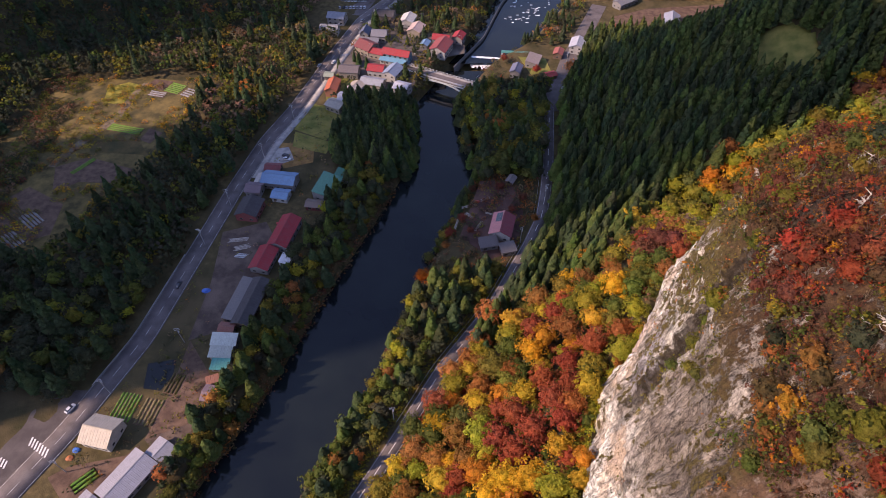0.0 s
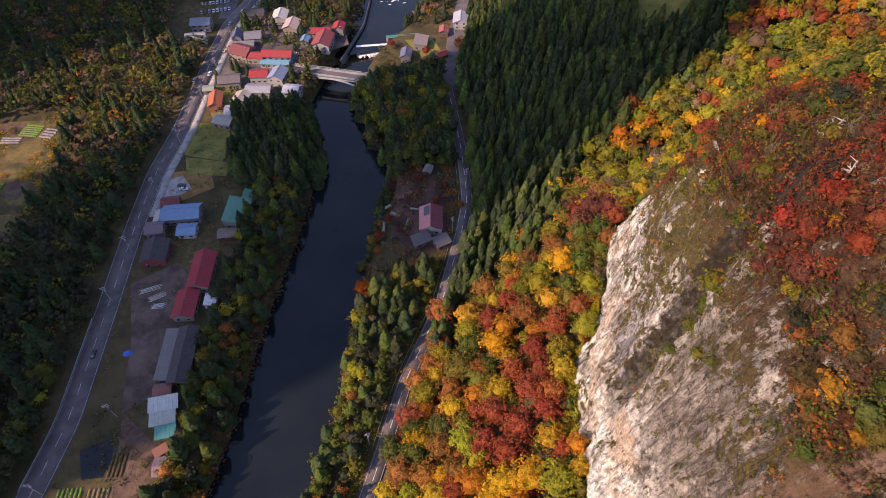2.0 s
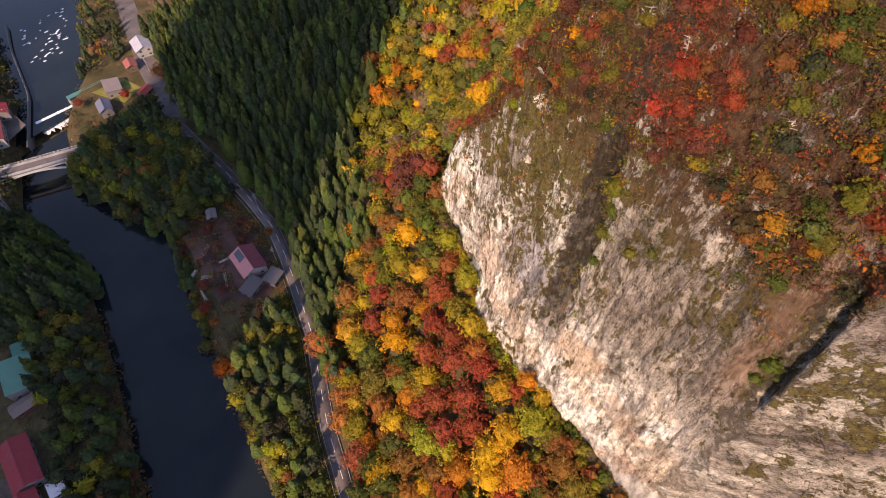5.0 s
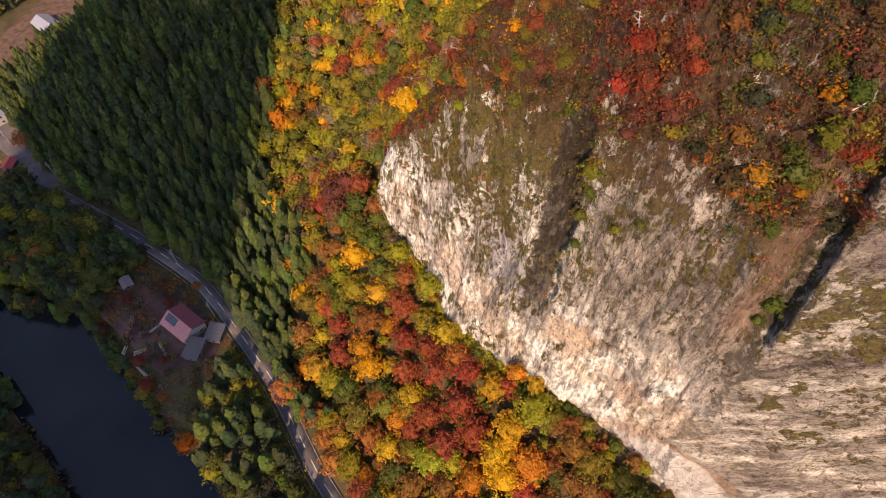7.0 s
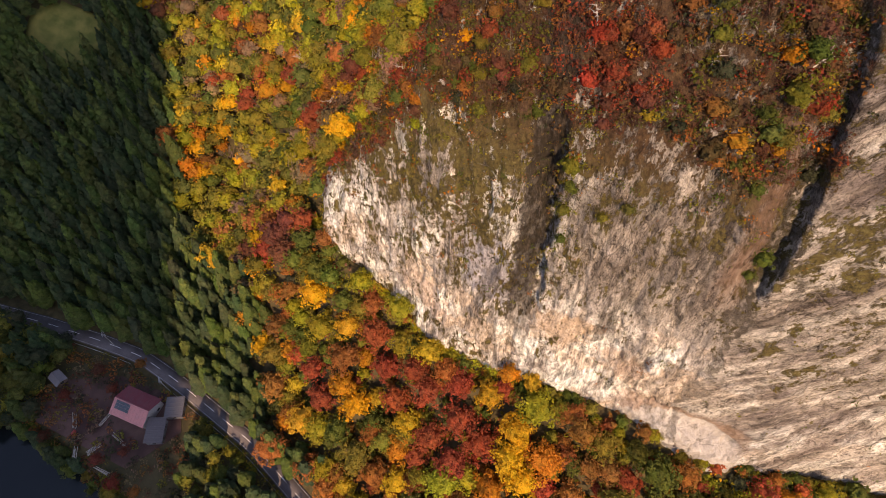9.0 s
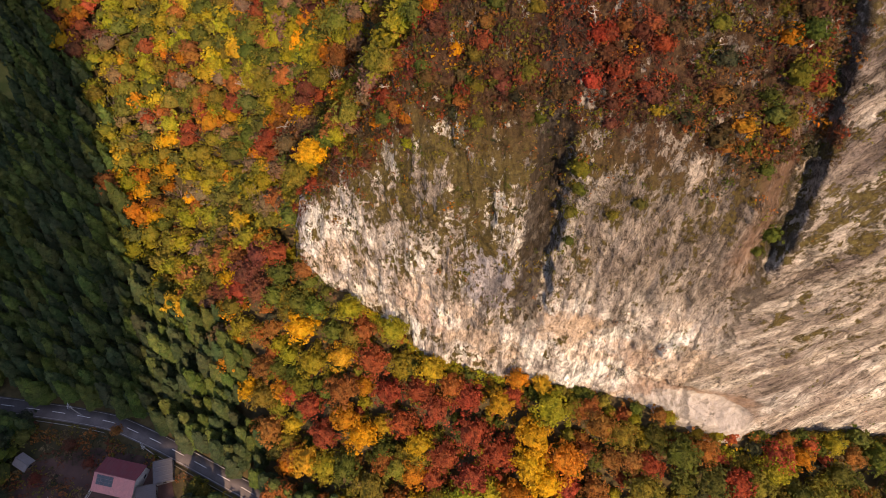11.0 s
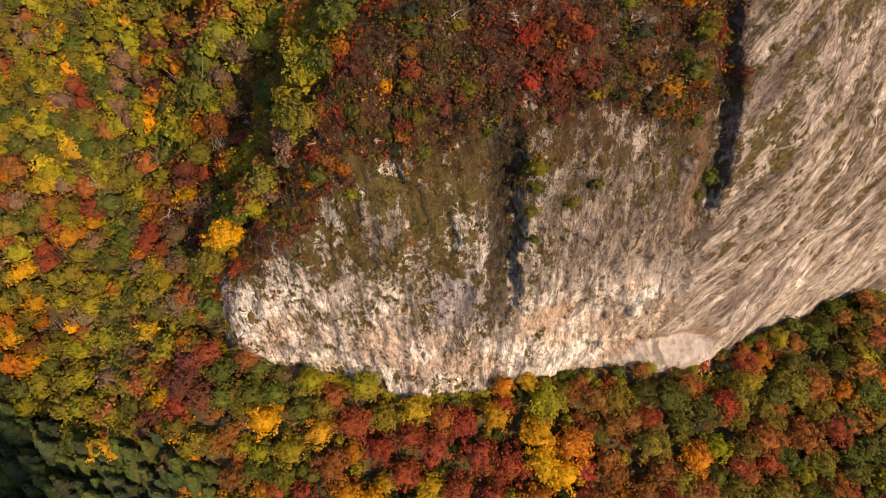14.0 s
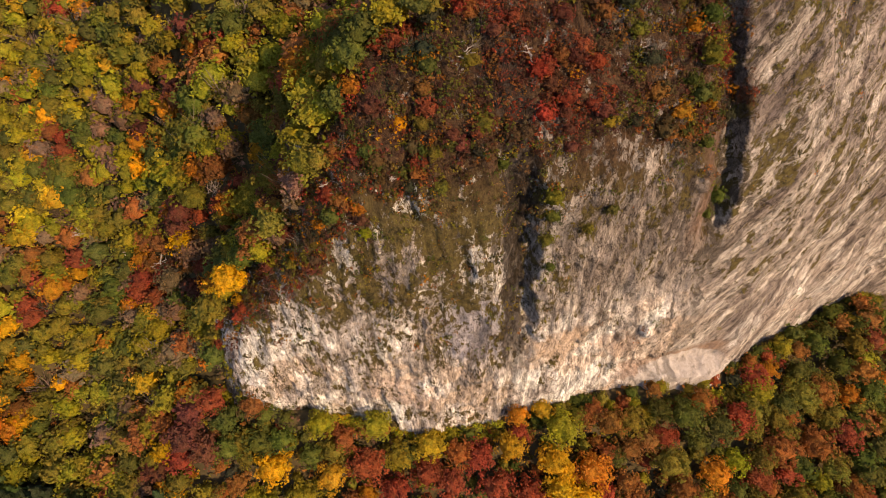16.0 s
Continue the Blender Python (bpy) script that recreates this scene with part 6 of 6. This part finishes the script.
def boat():
    t = thing("boat", pose(*site(-20.5, 156.7), 0.0, 0, 0, 40), "small white rowing boat moored on the river", "boat")
    bm = bmesh.new()
    prev = None
    for x, w in ((-1.7, 0.5), (-0.8, 0.75), (0.4, 0.78), (1.3, 0.5), (1.9, 0.08)):
        ring = [bm.verts.new((x, y, z)) for y, z in ((-w, 0.5), (-w * 0.7, -0.05), (w * 0.7, -0.05), (w, 0.5), (w * 0.85, 0.5), (w * 0.6, 0.08), (-w * 0.6, 0.08), (-w * 0.85, 0.5))]
        if prev:
            for i in range(8):
                bm.faces.new((prev[i], prev[(i + 1) % 8], ring[(i + 1) % 8], ring[i]))
        prev = ring
    part("hull", bm, paint((0.75, 0.75, 0.74), 0.4), t)
    for x in (-0.7, 0.5):
        part("thwart", boxes((x - 0.15, -0.62, 0.34, x + 0.15, 0.62, 0.4)), paint((0.7, 0.7, 0.68), 0.5), t)


boat()


def dead_tree(x, y, z, h, lean, label):
    t = thing("dead_tree", pose(x, y, z - 0.5, 0, 0, rr.uniform(0, 360)), label, "dead tree", "dead trees")
    bm = bmesh.new()
    tube(bm, (0, 0, 0), (lean * h * 0.5, 0, h * 0.5), 0.16, 0.11, 7)
    tube(bm, (lean * h * 0.5, 0, h * 0.5), (lean * h, 0.1 * h, h), 0.11, 0.03, 6)
    part("trunk", bm, DEADWOOD, t)
    for i in range(9):
        k = rr.uniform(0.35, 0.95)
        a, L = rr.uniform(0, 6.28), h * rr.uniform(0.2, 0.45)
        p = Vector((lean * h * k, 0.1 * h * max(0, k - 0.5), h * k))
        q = p + Vector((math.cos(a) * L, math.sin(a) * L, L * rr.uniform(0.1, 0.6)))
        bm = bmesh.new()
        tube(bm, p, q, 0.08, 0.03, 5)
        for _ in range(3):
            b2 = p.lerp(q, rr.uniform(0.4, 0.9))
            tube(bm, b2, b2 + Vector((rr.uniform(-1, 1), rr.uniform(-1, 1), rr.uniform(0, 0.7))) * L * 0.35, 0.04, 0.015, 4)
        part("branch", bm, DEADWOOD, t)


def top_of(x, y):
    d = (CLIFF[..., 0] - x) ** 2 + (CLIFF[..., 1] - y) ** 2
    return float(CLIFF.reshape(-1, 3)[d.argmin(), 2])


for x, y, h, ln in ((68, 98, 4, 0.3), (58, 62, 3.5, 0.5), (52, 44, 4, 0.4), (62, 88, 3.2, 0.6), (50, 30, 3, 0.6), (64, 72, 3.5, 0.2)):
    dead_tree(x, y, top_of(x, y), h, ln, "bleached dead tree on the rock")
for x, y, h in ((140, 150, 9), (128, 140, 8), (160, 160, 9), (112, 150, 8), (104, 132, 8)):
    dead_tree(x, y, float(land(x, y)) + 2, h, 0.15, "bare pale tree among the autumn wood")
# a single flaming tree by the water and the yard's red maples
for x, y, r, c, lb in ((-16.3, 166.3, 4.3, (0.46, 0.12, 0.018), "orange"), (-4, 192, 3.0, (0.22, 0.04, 0.03), "deep red"), (2, 200, 2.6, (0.2, 0.05, 0.04), "deep red"), (33, 214, 3.0, PLUM, "dark plum red"), (8, 226, 2.6, PLUM, "dark plum red"), (22, 222, 2.8, (0.16, 0.04, 0.03), "deep red"), (27, 206, 2.4, (0.18, 0.05, 0.035), "deep red"), (-6, 183, 2.4, RUST, "rust"), (6, 192, 2.2, (0.17, 0.05, 0.04), "deep red"), (38, 200, 2.4, RUST, "rust"), (50, 331, 3.0, (0.3, 0.05, 0.04), "deep red"), (30, 345, 3.0, (0.2, 0.05, 0.04), "deep red")):
    x, y = site(x, y)
    plant("maple_tree", rng.choice(LEAFY), x, y, float(land(x, y)), r, r * 2.2, c, lb + " maple by the river", "tree", "riverside maples", r * 1.2)

# bushes and weeds about the houses and on the yard by the water
bushes = Scatter()


def clear(x, y, gap):
    return all((x - a) ** 2 + (y - b) ** 2 > (r + gap) ** 2 for a, b, r in HOUSES)


for _ in range(2300):
    y = rng.uniform(60, 440)
    x = rng.uniform(float(WROAD(y)) + 6.5, float(WBANK(y)) - 10)
    k = noise.noise(Vector((x, y, 0)) * 0.06)
    if not clear(x, y, 1.0) or k < -0.2 or (-112 < x < -88 and 136 < y < 204 and rng.random() < 0.8) or (-82 < x < -28 and 330 < y < 378):
        continue
    r = rng.uniform(0.5, 1.5)
    bushes.add(rng.choice(TUFTS_SMALL), x, y, FLOOR + r * 0.5, r, r, rng.uniform(0, 6), pick(rng, ((3, DARK), (3, OLIVE), (2, GREEN), (1, TWIG), (0.5, RUST))))
for _ in range(900):
    y = rng.uniform(170, 240)
    x = rng.uniform(float(EBANK(y)) + 1, float(EROAD(y)) - 5)
    edge = min(x - float(EBANK(y)), float(EROAD(y)) - x)
    if not clear(x, y, 0.8) or (edge > 10 and rng.random() < 0.6):
        continue
    r = rng.uniform(0.6, 2.4)
    bushes.add(rng.choice(TUFTS_SMALL if r < 0.9 else TUFTS), x, y, float(land(x, y)) + r * 0.5, r, r, rng.uniform(0, 6), pick(rng, ((2, PLUM), (2, RUST), (3, TWIG), (2, OLIVE), (3, DARK))))
for _ in range(3000):
    x, y = rng.uniform(-252, -147), rng.uniform(178, 329)
    if any((x - a) ** 2 / c**2 + (y - b) ** 2 / d**2 < 1 for a, b, c, d in ((-168, 316, 9, 9), (-177.5, 311, 8, 5), (-158, 311, 6, 6), (-184.6, 275.6, 14, 7), (-167.5, 269.5, 7, 8), (-190, 239, 24, 12), (-180, 260, 14, 5))):
        continue
    r = rng.uniform(0.8, 2.3) if x > -222 else rng.uniform(1.4, 3.4)
    if west_zone(x, y) or noise.noise(Vector((x, y, 0)) * 0.05) < (-0.1 if x > -222 else -0.35):
        continue
    # shade is put into the weed colours west of x -222, sunlight east of it
    weeds = ((3, OLIVE), (1.5, GREEN), (2, LIME), (2, TWIG), (1, RUST), (1.4, YELLOW), (0.8, AMBER)) if x > -222 else ((3, DARK), (2, GREEN), (2, TWIG), (1, PLUM), (1, OLIVE))
    bushes.add(rng.choice(TUFTS_SMALL if r < 1.6 else TUFTS), x, y, FARM + r * 0.35, r, r * 0.8, rng.uniform(0, 6), pick(rng, weeds))
for _ in range(1700):
    w = rng.random() < 0.6
    y = rng.uniform(50, 236) if w else rng.uniform(55, 172)
    x = float(WBANK(y)) - rng.uniform(0.5, 9) if w else float(EBANK(y)) + rng.uniform(0.5, 6) if rng.random() < 0.35 else float(EROAD(y)) - rng.uniform(4.6, 9)
    r = rng.uniform(0.7, 2.0) if w else rng.uniform(0.5, 1.6)
    lit = ((4, LIME), (2, OLIVE), (1, YELLOW), (1, GREEN)) if x > float(EROAD(y)) - 10 else ((3, TWIG), (2, PLUM), (2, DARK), (1, RUST))
    bushes.add(rng.choice(TUFTS_SMALL), x, y, float(land(x, y)) + r * 0.4, r, r * 0.8, rng.uniform(0, 6), pick(rng, lit))
bushes.done("garden_bushes", "low green and rust bushes and weeds", "bushes")


# trees among the village houses and along the upper river


def village_zone(x, y):
    if WROAD(y) - 7 < x < WROAD(y) + 7 or not clear(x, y, 1.2):
        return False
    if y < 376 and -82 < x < -28 and not (x > -66 and y < 308):
        return noise.noise(Vector((x, y, 3)) * 0.09) > 0.05
    if x < WBANK(y) - 3:
        return x > WROAD(y) + 8 and (x > -27 or y > 380)
    if x > EBANK(y) + 2 and x < EROAD(y) - 8:
        return y > 366 or (314 < y < 352 and x < 46)
    return x > EROAD(y) + 8 and y > 374 and not (108 < x < 205 and 384 < y < 425)


village = Scatter()
for x, y in spots(-100, 330, 300, 462, 5.0, village_zone):
    z, r = float(land(x, y)), rng.uniform(1.6, 3.6)
    if 300 < y < 352 and x > EBANK(y):
        r = rng.uniform(1.3, 2.4)
        village.add(rng.choice(TUFTS), x, y, z + r * 0.7, r, r, rng.uniform(0, 6), pick(rng, ((4, DARK), (2, PLUM), (1, RED), (2, GREEN), (2, TWIG))))
    elif rng.random() < 0.22:
        h = rng.uniform(7, 13)
        village.add(rng.choice(CEDARS_FAR), x, y, z, h, h, rng.uniform(0, 6), pick(rng, ((1, CEDAR),)))
    else:
        village.add(rng.choice(CROWNS_DIM), x, y, z + r * 1.1, r, r, rng.uniform(0, 6), pick(rng, ((4, DARK), (2, GREEN), (2, OLIVE), (1, TWIG), (0.5, RUST))))
village.done("village_trees", "dark green and brown trees between the houses and the river", "trees")
slab("field", [(112, 376), (152, 379), (190, 395), (203, 419), (138, 412), (110, 400)], float(land(150, 398)) + 0.6, DIRT, "red-brown bare field by the farmhouse", "field", thick=14)


def guard_rail(line, y0, y1, off, z, label):
    a, b, cx, yy = ribbon(line, y0, y1, off, 0.1, 0, 4.0)
    t = thing("guard_rail", Matrix(), label, "guard rail", "road guard rails")
    n = len(yy)
    for zz, nm in ((0.62, "beam"), (0.36, "beam")):
        v = np.concatenate([np.c_[a, np.full(n, z + zz)], np.c_[b, np.full(n, z + zz)], np.c_[b, np.full(n, z + zz + 0.14)], np.c_[a, np.full(n, z + zz + 0.14)]])
        f = [(i + k * n, i + 1 + k * n, i + 1 + (k + 1) % 4 * n, i + (k + 1) % 4 * n) for i in range(n - 1) for k in range(4)]
        part(nm, mesh_from(nm, v, np.array(f), STEEL), STEEL, t)
    post = bpy.data.meshes.new("post")
    bm = boxes((-0.06, -0.06, -0.2, 0.06, 0.06, 0.8))
    bm.to_mesh(post)
    bm.free()
    post.materials.append(STEEL)
    for i in range(n):
        o = part("post", post, STEEL, t)
        o.location = ((a[i, 0] + b[i, 0]) / 2, (a[i, 1] + b[i, 1]) / 2, z)


verge = road("verge", WROAD, 236, 440, 4.2, 8.0, 0.17, CONCRETE, 6.8)
tagged(new("pavement", verge), "pale worn roadside strip along the valley road", "pavement", kind="structure")
guard_rail(EROAD, 96, 184, -4.0, 7.7, "low galvanised steel road guard rail")
guard_rail(EROAD, 206, 280, -4.0, 7.7, "low galvanised steel road guard rail")
guard_rail(WROAD, 112, 180, -4.7, FLOOR, "low galvanised steel guard rail above the bank")

# broken water over the upper rapids
rap = bmesh.new()
r3 = random.Random(11)
for _ in range(60):
    y = r3.uniform(408, 450)
    x = r3.uniform(float(WBANK(y)) + 8, float(EBANK(y)) - 6)
    w, d = r3.uniform(0.4, 1.6), r3.uniform(0.2, 0.7)
    ring = [rap.verts.new((x + w * math.cos(k * 1.05) * r3.uniform(0.6, 1.2), y + d * math.sin(k * 1.05) * r3.uniform(0.6, 1.2), 2.06)) for k in range(6)]
    top = rap.verts.new((x, y, 2.2))
    for k in range(6):
        rap.faces.new((ring[k], ring[(k + 1) % 6], top))
me = bpy.data.meshes.new("rapids")
rap.to_mesh(me)
rap.free()
me.materials.append(FOAM)
tagged(new("rapids", me), "scattered white broken water on the river", "rapids", kind="stuff")
